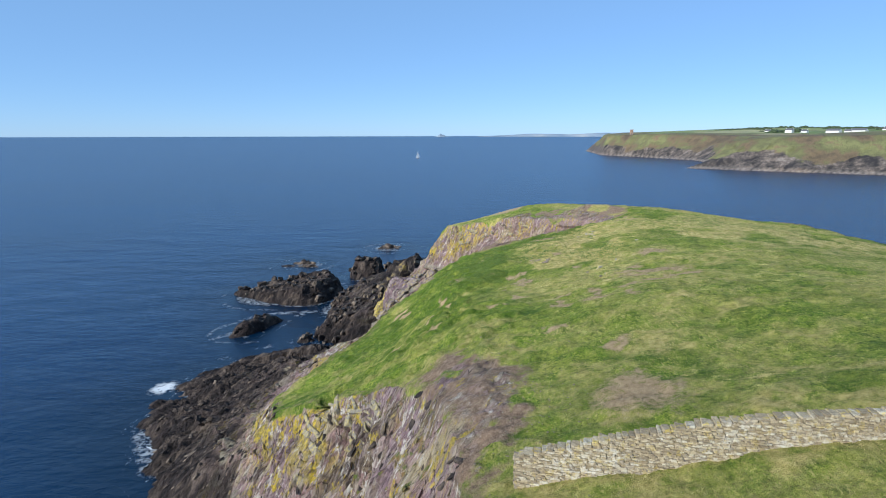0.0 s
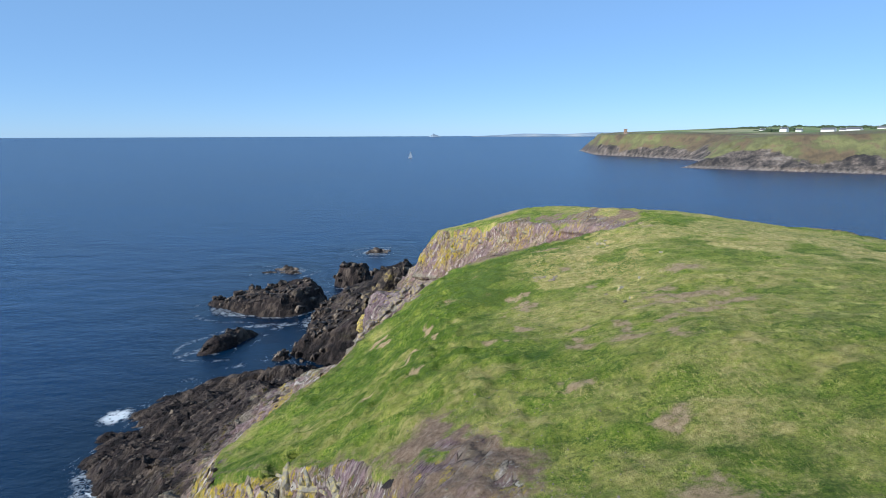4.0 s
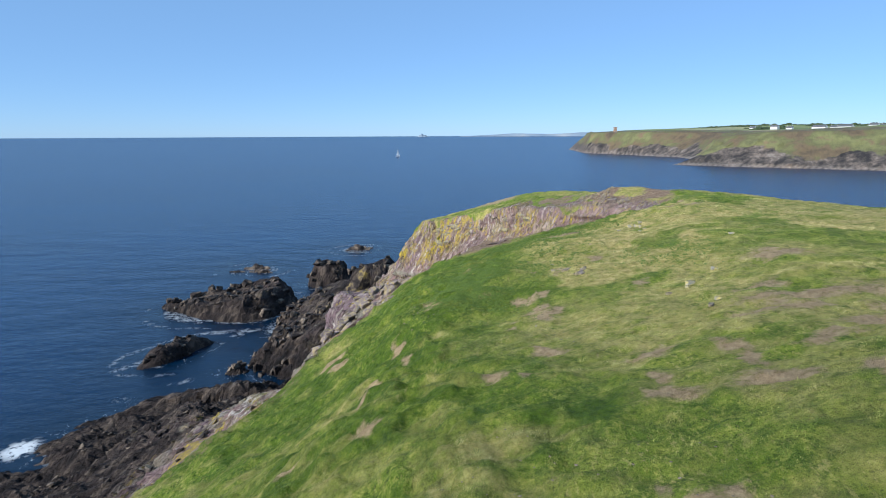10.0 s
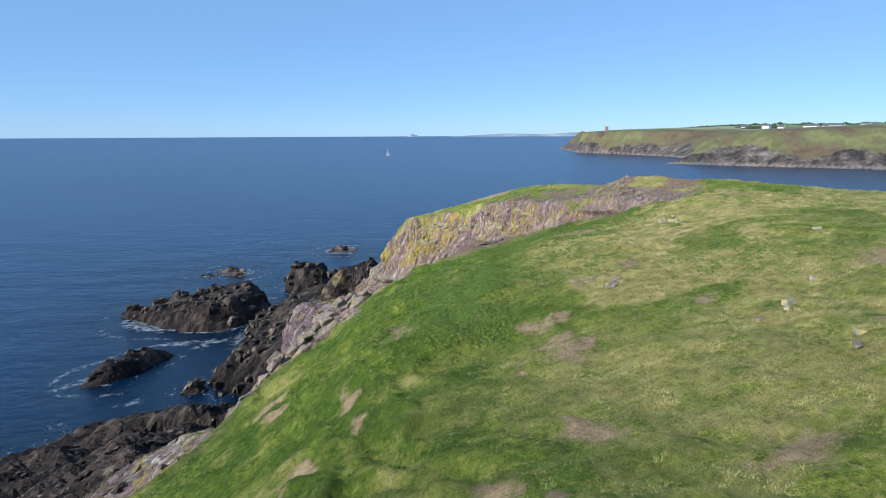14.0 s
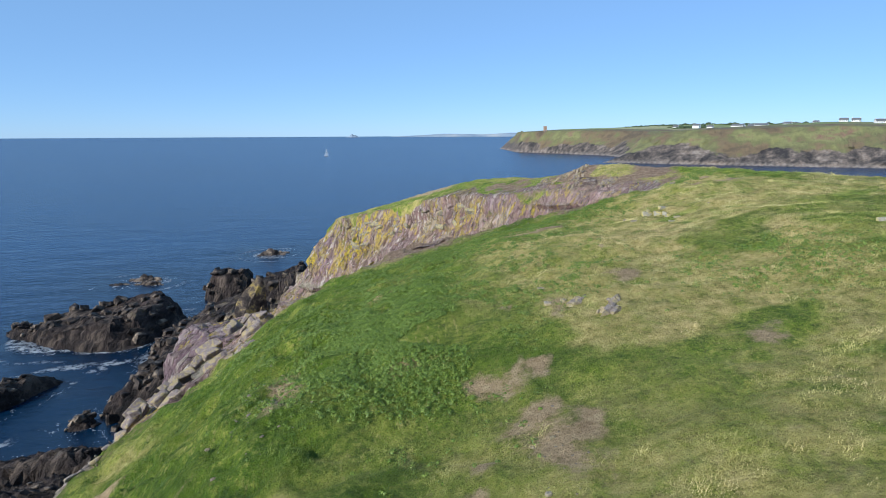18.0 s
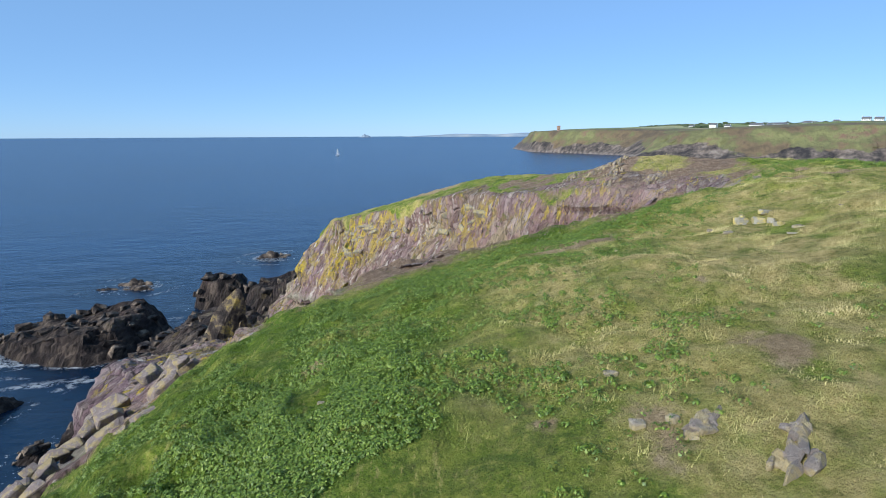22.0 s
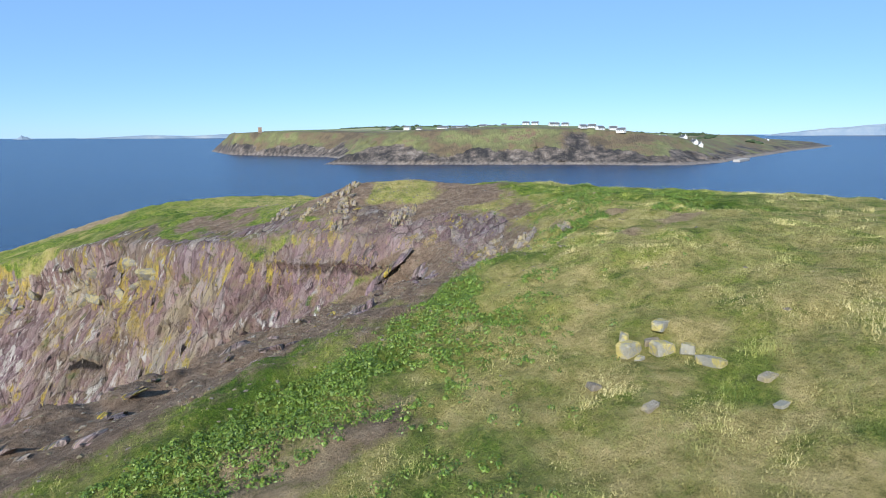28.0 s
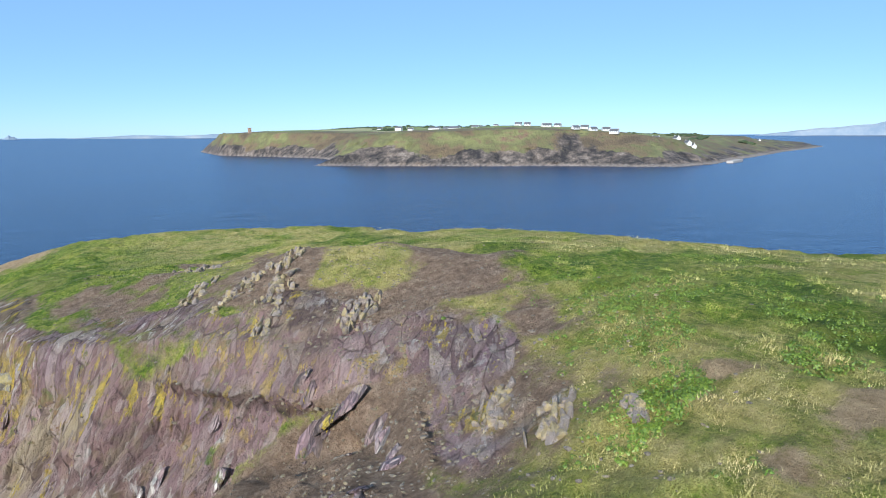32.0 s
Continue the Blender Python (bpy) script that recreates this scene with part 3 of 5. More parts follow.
def rock_place(x, y):
    z, d, dS, land = island_height(x, y)
    gx = (island_height(x + 0.6, y)[0] - z) / 0.6
    gy = (island_height(x, y + 0.6)[0] - z) / 0.6
    ln = np.sqrt(1 + gx * gx + gy * gy)
    nx, ny, nz = -gx / ln, -gy / ln, 1 / ln
    hard = smooth(-0.2, 2.6, d + 1.8 * (fbm(x * 0.25, y * 0.25, 0.0, 3, 9) - 0.5))
    big = fbm(x * 0.10, y * 0.10, z * 0.10, 3, 21) - 0.5
    # gullies that run down the face, and steps that cross it
    run = 0.62 * x - 0.78 * y + 0.25 * z
    gully = np.abs(fbm(run * 0.14, z * 0.05, 0.0, 3, 23) - 0.5) * 2
    phase, cut = ledge_phase(x, y, z)
    amp = hard * smooth(-3, 2, z) * (1 - 0.5 * smooth(-10, -18, x) * smooth(132, 140, y))
    off = amp * (4.8 * big + 3.4 * ribs(x, y, z) - 1.9 * np.clip(0.33 - gully, 0, 1) * 2 + 1.1 * cut * (0.5 - phase) * (z > 6) + 1.7 * (np.round(5 * fbm(x * 0.55, y * 0.55, z * 0.55, 2, 60)) / 5 - 0.5) + 0.8 * (fbm(x * 1.1, y * 1.1, z * 1.1, 2, 61) - 0.5))
    for cx, cy, cz, r, deep in HOLLOWS:
        off = off - deep * np.exp(-(((x - cx) ** 2 + (y - cy) ** 2 + 0.5 * (z - cz) ** 2) / r ** 2) ** 2)
    low = amp * (smooth(9, 3, z) * 2.2 * (vnoise(x * 0.22, y * 0.35, 0.0, 31) - 0.42) + smooth(15, 8, z) * (2.6 * ribs(x * 1.4, y * 1.4, 0 * z, 35) + 0.9 * (fbm(x * 0.9, y * 0.9, 0.0, 3, 36) - 0.5)))
    return np.stack([x + nx * off, y + ny * off, z + 0.35 * nz * off + low], -1)


def island_masks(x, y, P):
    z, d, dS, land = island_height(x, y)
    rag = 3.0 * (fbm(x * 0.18, y * 0.18, 0.0, 4, 71) - 0.5)
    broken = smooth(0.36, 0.56, fbm(x * 0.4, y * 0.4, 0.0, 4, 72))
    rock = smooth(-0.6, 0.9, d + rag * (0.6 + 0.9 * smooth(104, 116, y)))
    # scree and soil round the head of the cove
    head = 0.85 * np.exp(-((x - 27.2) / 3.6) ** 2 - ((y - 108.5) / 6.5) ** 2) * smooth(99, 103, y)
    rock = np.maximum(rock, 0.62 * smooth(0.45, 0.8, np.exp(-((x - 26) / 3) ** 2 - ((y - 114) / 5) ** 2) + 0.25 * rag / 3))
    sd, _ = to_line(x, y, SCAR)
    scar = smooth(-1.6, 1.4, np.where(inside(x, y, SCAR), sd, -sd) + 5.0 * (fbm(x * 0.28, y * 0.28, 0.0, 4, 74) - 0.5))
    rock = np.maximum(rock, 0.62 * scar * smooth(4.5, 1.0, -d + 7 * (fbm(x * 0.35, y * 0.35, 0.0, 4, 75) - 0.5)))
    near = np.exp(-((x - 1.2) / 4.4) ** 2 - ((y - 39.5) / 10.5) ** 2)
    rock = np.maximum(rock, 0.50 * smooth(0.35, 0.75, near + 0.5 * rag / 3))
    soil = 0.95 * smooth(0.2, 0.55, head + 0.1 * rag) + (0.25 + 0.9 * broken) * smooth(0.12, 0.5, near + 0.3 * rag / 3) + 0.5 * np.exp(-((d + 0.5) / 1.2) ** 2)
    soil = np.maximum(soil, 0.95 * np.exp(-((d + 0.8) / 1.3) ** 2) * smooth(0.25, 0.5, fbm(x * 0.3, y * 0.3, 0.0, 3, 73)) * smooth(8, 13, x) * smooth(97, 99, y) * smooth(112, 106, y))
    soil = np.maximum(soil, scar * (0.22 + 1.0 * smooth(0.40, 0.56, fbm(x * 0.3, y * 0.3, 0.0, 4, 76))))
    # trodden soil on the floor of the cove's head, bare rock farther out on the shelf
    sl, _ = to_line(x, y, SHELF)
    floor = smooth(-1.0, 0.8, np.where(inside(x, y, SHELF), sl, -sl) + 0.5 * rag) * smooth(-1.2, 0.4, d + 0.3 * rag) * smooth(3, 8, x)
    soil = np.maximum(soil, 1.15 * floor)
    rock = rock * (1 - 0.92 * floor)
    tan = np.zeros_like(x)
    wx, wy = x + 2.6 * (fbm(x * 0.6, y * 0.6, 0.0, 4, 51) - 0.5), y + 2.6 * (fbm(x * 0.6, y * 0.6, 0.0, 4, 52) - 0.5)
    for cx, cy, rx, ry in BARE + BARE_EAST + BARE_COVE:
        spot = 1.15 * np.exp(-(((wx - cx) / rx) ** 2 + ((wy - cy) / ry) ** 2) ** 1.3)
        soil, tan = np.maximum(soil, spot), np.maximum(tan, spot)
    for cx, cy, rx, ry in TRODDEN:
        soil = np.maximum(soil, 1.15 * np.exp(-(((wx - cx) / rx) ** 2 + ((wy - cy) / ry) ** 2) ** 1.3))
    dry = 0.45 * smooth(0.46, 0.62, fbm(x * 0.10, y * 0.13, 0.0, 4, 80)) + 0.55 * smooth(0.50, 0.60, fbm(x * 0.42, y * 0.55, 0.0, 4, 82))
    dry = 0.75 * dry
    dry = np.maximum(dry, 1.1 * np.exp(-((x - 19.5) / 9) ** 2 - ((y - 88) / 11) ** 2) * (0.55 + 0.9 * vnoise(x * 0.3, y * 0.3, 0.0, 84)))
    dry = np.maximum(dry, 0.9 * smooth(8, 12, x) * smooth(66, 78, y) * smooth(100, 92, y) * smooth(0.36, 0.48, fbm(x * 0.16, y * 0.16, 0.0, 4, 86)))
    dry = np.maximum(dry, 0.95 * np.exp(-((x - 25) / 6) ** 2 - ((y - 98) / 4.5) ** 2) * smooth(0.3, 0.5, fbm(x * 0.3, y * 0.3, 0.0, 4, 87)))
    dry = np.maximum(dry, 0.9 * smooth(148, 158, y))
    dry = np.maximum(dry, 0.62 * smooth(6, 12, x + rag) * smooth(46, 56, y) * smooth(90, 82, y) * smooth(34, 26, x) * smooth(0.33, 0.50, fbm(x * 0.24, y * 0.24, 0.0, 4, 83)))
    dry = dry * (1 - 0.85 * smooth(0.57, 0.63, fbm(x * 0.19, y * 0.24, 0.0, 4, 88)))
    dry = np.maximum(dry, 1.0 * np.exp(-(((x - 22) / 9) ** 2 + ((y - 92.5) / 7.5) ** 2) ** 2) * smooth(0.30, 0.46, fbm(x * 0.35, y * 0.35, 0.0, 4, 89)))
    dry = np.maximum(dry, (0.75 * smooth(86, 94, y) * smooth(22, 28, x) + 0.5 * smooth(84, 70, y) * smooth(26, 34, x)) * smooth(0.34, 0.52, fbm(x * 0.2, y * 0.2, 0.0, 4, 85)))
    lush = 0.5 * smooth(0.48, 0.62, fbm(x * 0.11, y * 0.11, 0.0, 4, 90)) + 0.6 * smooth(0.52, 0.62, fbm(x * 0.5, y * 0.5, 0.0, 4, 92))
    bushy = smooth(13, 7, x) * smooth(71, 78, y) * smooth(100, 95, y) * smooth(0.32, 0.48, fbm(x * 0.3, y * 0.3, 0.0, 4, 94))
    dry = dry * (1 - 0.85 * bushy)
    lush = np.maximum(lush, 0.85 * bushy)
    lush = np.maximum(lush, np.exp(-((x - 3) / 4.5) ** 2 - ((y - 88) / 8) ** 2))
    # western slope toned down: shade put into the colour as darker green
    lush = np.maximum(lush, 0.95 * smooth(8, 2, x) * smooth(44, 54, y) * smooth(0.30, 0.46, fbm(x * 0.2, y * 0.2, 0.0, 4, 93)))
    lush = np.maximum(lush, 0.9 * np.exp(-((x - 33) / 4.5) ** 2 - ((y - 86) / 7) ** 2)) * (1 - 0.85 * np.clip(dry, 0, 1))
    pale = np.exp(-((x - 10.5) / 4.5) ** 2 - ((y - 68) / 7) ** 2)
    lush = lush * (1 - 0.85 * pale)
    dry = np.maximum(dry, 0.75 * pale * smooth(0.30, 0.46, fbm(x * 0.24, y * 0.24, 0.0, 4, 81)))
    pink = np.exp(-((x - 23.0) / 4.5) ** 2 - ((y - 109.5) / 6) ** 2)
    pink = 0.85 * np.maximum(pink, 0.25 * smooth(0.45, 0.6, fbm(x * 0.06, y * 0.06, z * 0.06, 3, 55)) * (d > 0))
    dark = np.maximum(smooth(-24, -32, x + 4 * rag), smooth(122, 130, y) * smooth(-9, -14, x + 1.5 * rag)) * smooth(0, 3, d)
    dark = np.maximum(dark, smooth(13.5, 8.5, P[..., 2] + 2.5 * rag)) * (0.90 + 0.10 * smooth(0.4, 0.6, fbm(x * 0.3, y * 0.3, z * 0.3, 3, 12)))
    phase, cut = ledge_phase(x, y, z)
    # above 0.5 pale grey lips, below 0.5 painted shade in the recesses
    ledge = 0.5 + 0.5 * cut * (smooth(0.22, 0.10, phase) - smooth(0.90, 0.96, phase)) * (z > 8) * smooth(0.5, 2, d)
    gold = smooth(5.5, 0.5, d) * (d > 0) * smooth(0.44, 0.56, fbm(x * 0.14, y * 0.14, z * 0.14, 3, 57)) + 0.6 * smooth(138, 150, y) * smooth(6, 2, d) * (d > 0) * (x > -8)
    gold = gold * (1 - 0.7 * smooth(54, 46, y))
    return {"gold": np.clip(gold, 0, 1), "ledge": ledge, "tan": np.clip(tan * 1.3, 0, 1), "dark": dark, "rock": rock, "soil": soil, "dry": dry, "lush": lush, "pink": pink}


def lines(*spans):
    """Grid lines: (from, to, step) after one another."""
    out = [np.arange(a, b, s) for a, b, s in spans]
    return np.concatenate(out + [[spans[-1][1]]])


island_x = lines((-72, -24, 0.55), (-24, -15, 0.3), (-15, -6, 0.24), (-6, 28, 0.21), (28, 36, 0.3), (36, 92, 1.1))
island_y = lines((-70, 18, 2.0), (18, 27, 0.4), (27, 64, 0.2), (64, 98, 0.28), (98, 150, 0.15), (150, 195, 0.4), (195, 236, 0.9))
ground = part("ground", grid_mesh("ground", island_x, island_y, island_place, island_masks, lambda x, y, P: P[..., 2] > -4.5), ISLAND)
tagged(ground, "grassy sea island with slate cliffs and bare soil patches", "ground", kind="structure")

# ---- the sea ----
ROCKS_AT_SEA = [(-24, 269, 5), (-55, 234, 5.5), (-55, 187, 8), (-44, 187, 10), (-51, 152, 2.5), (-47, 159, 2.5), (-34, 145, 1.5), (-24, 150, 9), (-25, 172, 9), (-27, 215, 7)]


def sea_place(x, y):
    r = np.hypot(x, y)
    return np.stack([x, y, 28 * np.clip((r - 1500) / 3400, 0, 1) ** 2], -1)


def sea_masks(x, y, P):
    dS, _ = to_line(x, y, SHORE)
    d = np.where(inside(x, y, SHORE), 0, dS)
    for cx, cy, r in ROCKS_AT_SEA:
        d = np.minimum(d, np.maximum(0, np.hypot(x - cx, y - cy) - r))
    foam = np.exp(-((x + 56.6) / 3.0) ** 2 - ((y - 116.5) / 4.0) ** 2)
    foam = np.maximum(foam, 0.5 * np.exp(-((x + 50) / 6) ** 2 - ((y - 133) / 2.4) ** 2))
    foam = np.maximum(foam, 0.6 * np.exp(-((x + 39) / 5) ** 2 - ((y - 170) / 2.4) ** 2))
    foam = np.maximum(foam, 0.6 * np.exp(-((x + 55.5) / 2.4) ** 2 - ((y - 149) / 2.4) ** 2) + 0.6 * np.exp(-((x + 56) / 6) ** 2 - ((y - 198) / 2.6) ** 2))
    foam = np.maximum(foam, 0.4 * np.exp(-((x + 36) / 6) ** 2 - ((y - 141) / 2.0) ** 2))
    lace = smooth(0.42, 0.58, fbm(x * 0.07, y * 0.07, 0.0, 3, 19))
    foam = np.maximum(foam, (0.18 + 0.42 * lace) * np.exp(-((d - 0.8) / 1.8) ** 2) * (x < 5))
    foam = np.maximum(foam, 0.55 * lace * np.exp(-((d - 6.5) / 1.6) ** 2) * (x < 5) * (y > 95))
    return {"shore": np.exp(-d / 7.0), "foam": foam, "shoal": np.exp(-d / 32.0)}


far = [4900, 4000, 3000, 2000, 1200, 700, 420]
sea_x = np.concatenate([[-v for v in far], lines((-320, -120, 20), (-120, 10, 2), (10, 320, 20)), far[::-1]])
sea_y = np.concatenate([[-v for v in far], lines((-320, 50, 20), (50, 290, 2), (290, 400, 20)), far[::-1]])
water = part("water", grid_mesh("water", sea_x, sea_y, sea_place, sea_masks), SEA)
tagged(water, "deep blue sea with small waves and white foam at the rocks", "sea", kind="structure")

# ---- plain and small materials ----
def make_plain(name, low, high, scale, rough=0.8, relief=0.2, depth=0.02):
    n = Nodes(name)
    col = n.ramp(n.noise(scale, 5, 0.65), (0.3, low), (0.7, high))
    col = n.mix(n.ramp(n.noise(scale * 7, 4, 0.7), (0.45, 0.0), (0.8, 0.35)), col, tuple(v * 0.6 for v in low))
    return n.done(col, rough, n.bump(n.noise(scale * 5, 5, 0.7), relief, depth))


def make_mainland():
    n = Nodes("heath_and_fields")
    field = n.cells(0.0085, n.squash((1.0, 0.6, 1.0), (0, 0, 18)))
    shade = n.node("ShaderNodeSeparateColor")
    n.link(field.outputs["Color"], shade.inputs[0])
    fields = n.ramp(shade.outputs[0], (0.0, (0.16, 0.22, 0.06)), (0.3, (0.26, 0.29, 0.11)), (0.5, (0.20, 0.24, 0.085)), (0.62, (0.52, 0.45, 0.27)), (0.8, (0.14, 0.20, 0.06)))
    heath = n.ramp(n.noise(0.018, 6, 0.65), (0.36, (0.10, 0.075, 0.045)), (0.44, (0.16, 0.115, 0.065)), (0.51, (0.135, 0.135, 0.055)), (0.58, (0.19, 0.195, 0.075)), (0.66, (0.20, 0.115, 0.078)))
    heath = n.mix(n.ramp(n.noise(0.12, 5, 0.7), (0.5, 0.0), (0.75, 0.5)), heath, (0.06, 0.06, 0.03))
    col = n.mix(n.attr("field"), heath, fields)
    steep = n.squash((1.0, 1.0, 0.25), (0, 20, 30))
    cliff = n.ramp(n.noise(0.06, 6, 0.7, steep), (0.40, (0.025, 0.022, 0.022)), (0.49, (0.078, 0.064, 0.054)), (0.58, (0.17, 0.135, 0.11)), (0.70, (0.32, 0.27, 0.22)))
    rag = n.math("ADD", n.attr("rock"), n.math("MULTIPLY", n.math("SUBTRACT", n.noise(0.04, 5, 0.7, steep), 0.5), 1.5))
    col = n.mix(n.ramp(rag, (0.42, 0.0), (0.58, 1.0)), col, cliff)
    col = n.mix(n.attr("strand"), col, n.ramp(n.noise(0.25, 4, 0.7), (0.4, (0.20, 0.16, 0.13)), (0.7, (0.36, 0.31, 0.26))))
    return n.done(col, 0.95, n.bump(n.noise(0.10, 6, 0.75, steep), 1.0, 5.0))


def make_hazed_land():
    n = Nodes("hazed_land")
    # blue-grey of distance haze, put straight into the land's base colour
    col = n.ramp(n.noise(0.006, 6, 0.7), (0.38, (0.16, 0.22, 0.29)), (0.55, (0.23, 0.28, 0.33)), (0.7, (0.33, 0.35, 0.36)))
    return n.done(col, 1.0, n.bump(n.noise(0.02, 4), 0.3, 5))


MAINLAND, HAZED_LAND = make_mainland(), make_hazed_land()
WHITEWASH = make_plain("whitewash", (0.56, 0.56, 0.54), (0.68, 0.68, 0.66), 0.4)
SLATES = make_plain("roof_slate", (0.07, 0.075, 0.085), (0.13, 0.13, 0.14), 0.8)
GLASS = Nodes("window_glass").done((0.03, 0.04, 0.05), 0.08)
PAINT = make_plain("door_paint", (0.10, 0.16, 0.24), (0.14, 0.2, 0.3), 2)
TOWER_STONE = make_plain("tower_stone", (0.26, 0.17, 0.12), (0.38, 0.27, 0.19), 0.5)
SAILCLOTH = make_plain("sailcloth", (0.72, 0.73, 0.74), (0.82, 0.82, 0.82), 0.6, 0.7)
GELCOAT = make_plain("hull_gelcoat", (0.74, 0.74, 0.73), (0.82, 0.82, 0.81), 0.5, 0.25)
ALLOY = make_plain("mast_alloy", (0.5, 0.5, 0.52), (0.6, 0.6, 0.62), 3, 0.4)
HEDGE = make_plain("hedge_leaf", (0.025, 0.045, 0.018), (0.06, 0.085, 0.03), 0.3)
CONCRETE = make_plain("pier_concrete", (0.33, 0.30, 0.27), (0.45, 0.42, 0.38), 0.3)

# ---- the mainland across the sound ----
COAST = [(362, 1420), (415, 1290), (465, 1140), (440, 1000), (348, 890), (405, 830), (470, 776), (540, 715), (610, 665), (655, 600), (700, 566), (800, 580), (890, 618), (1100, 690), (1420, 800), (1900, 925),
         (2600, 1260), (2800, 2400), (1600, 3000), (620, 2500), (400, 1750)]
BROW = [(385, 1460), (440, 1330), (530, 1190), (520, 1040), (420, 920), (460, 870), (530, 815), (600, 760), (680, 715), (735, 660), (790, 640), (880, 690), (980, 740), (1150, 810), (1430, 900), (1640, 1030),
        (2380, 1420), (2560, 2300), (1560, 2860), (680, 2380), (450, 1740)]


def mainland_height(x, y):
    dB, aB = to_line(x, y, BROW)
    dC, _ = to_line(x, y, COAST)
    top, land = inside(x, y, BROW), inside(x, y, COAST)
    brow = along_value(aB, [44, 47, 45, 42, 38, 44, 46, 48, 46, 40, 34, 30, 26, 30, 34, 22, 20, 30, 40, 50, 46])
    t = dB / (dB + dC + 1e-6)
    slope = brow * (1 - t) ** 1.15
    slope = np.where(land, slope + 4 * (fbm(x * 0.02, y * 0.02, 0.0, 3, 7) - 0.5) * smooth(0, 25, dC), -0.08 * np.minimum(dC, 60))
    flat = brow + np.minimum(15, 0.036 * dB) * smooth(2300, 1500, x) + 7 * (fbm(x * 0.004, y * 0.004, 0.0, 3, 5) - 0.5) * smooth(0, 150, dB)
    return np.where(top, flat, slope), dC, dB, top, land


def mainland_place(x, y):
    z, dC, dB, top, land = mainland_height(x, y)
    k = smooth(0, 12, dC) * (~top) * land
    crag = (vnoise(x * 0.045, y * 0.045, z * 0.03, 91) - 0.5) * 16 + (fbm(x * 0.10, y * 0.10, 0.0, 3, 93) - 0.5) * 16
    return np.stack([x + crag * 0.3 * k, y + crag * k, z + 0.35 * crag * k * smooth(4, 14, z)], -1)


def mainland_masks(x, y, P):
    z, dC, dB, top, land = mainland_height(x, y)
    rag = fbm(x * 0.02, y * 0.02, 0.0, 4, 33)
    bank = smooth(740, 900, x)
    rock = smooth(25, 11, z + 34 * (rag - 0.5) + 5 * bank) * (1 - 0.35 * bank)
    gash = np.exp(-((x - 640) / 35) ** 2 - ((y - 690) / 50) ** 2)
    return {"field": smooth(60, 150, dB * top + 120 * (rag - 0.5)) * smooth(0.35, 0.5, rag + 0.1), "rock": np.maximum(rock, 0.8 * gash), "strand": smooth(3.4, 1.6, z) * land}


land_x = lines((300, 760, 5.0), (760, 1200, 9), (1200, 2860, 30))
land_y = lines((540, 960, 5.0), (960, 1480, 8), (1480, 3060, 30))
headland = part("headland", grid_mesh("headland", land_x, land_y, mainland_place, mainland_masks, lambda x, y, P: P[..., 2] > -3), MAINLAND)
tagged(headland, "long green headland with fields above dark rocky sea cliffs", "headland", kind="structure")


def land_z(x, y):
    return float(mainland_place(np.array([[float(x)]]), np.array([[float(y)]]))[0, 0, 2])


def hill_range(name, label, heading0, heading1, radius, heights, seed):
    """A far line of hills on an arc round the island."""
    n = 160
    ang = np.radians(np.linspace(heading0, heading1, n))
    prof = np.interp(np.linspace(0, 1, n), np.linspace(0, 1, len(heights)), heights) * (0.75 + 0.5 * fbm(np.linspace(0, 14, n), 0.0, 0.0, 4, seed))
    verts = []
    base = 28 * np.clip((radius - 1500) / 3400, 0, 1) ** 2 - 6
    for dr, k in ((-60, 0.0), (-25, 0.75), (0, 1.0), (40, 0.0)):
        r = radius + dr
        verts.append(np.stack([np.sin(ang) * r, np.cos(ang) * r, base + 6 * (k > 0) + prof * k], -1))
    verts = np.concatenate(verts)
    idx = np.arange(4 * n).reshape(4, n)
    faces = np.stack([idx[:-1, :-1], idx[:-1, 1:], idx[1:, 1:], idx[1:, :-1]], -1).reshape(-1, 4)
    return tagged(part(name, soup_mesh(name, verts, faces), HAZED_LAND), label, "distant land", kind="structure")


hill_range("backdrop_coast", "low coast far off on the horizon, painted haze blue", 3.2, 30, 4720, [2, 12, 20, 16, 24, 26, 30, 26, 30, 34, 30], 3)
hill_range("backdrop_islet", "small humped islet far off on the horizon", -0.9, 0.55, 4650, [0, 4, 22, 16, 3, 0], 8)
hill_range("backdrop_hills", "hills far beyond the bay, painted pale haze blue", 60, 92, 4700, [0, 46, 82, 98, 106, 116, 112, 100], 12)


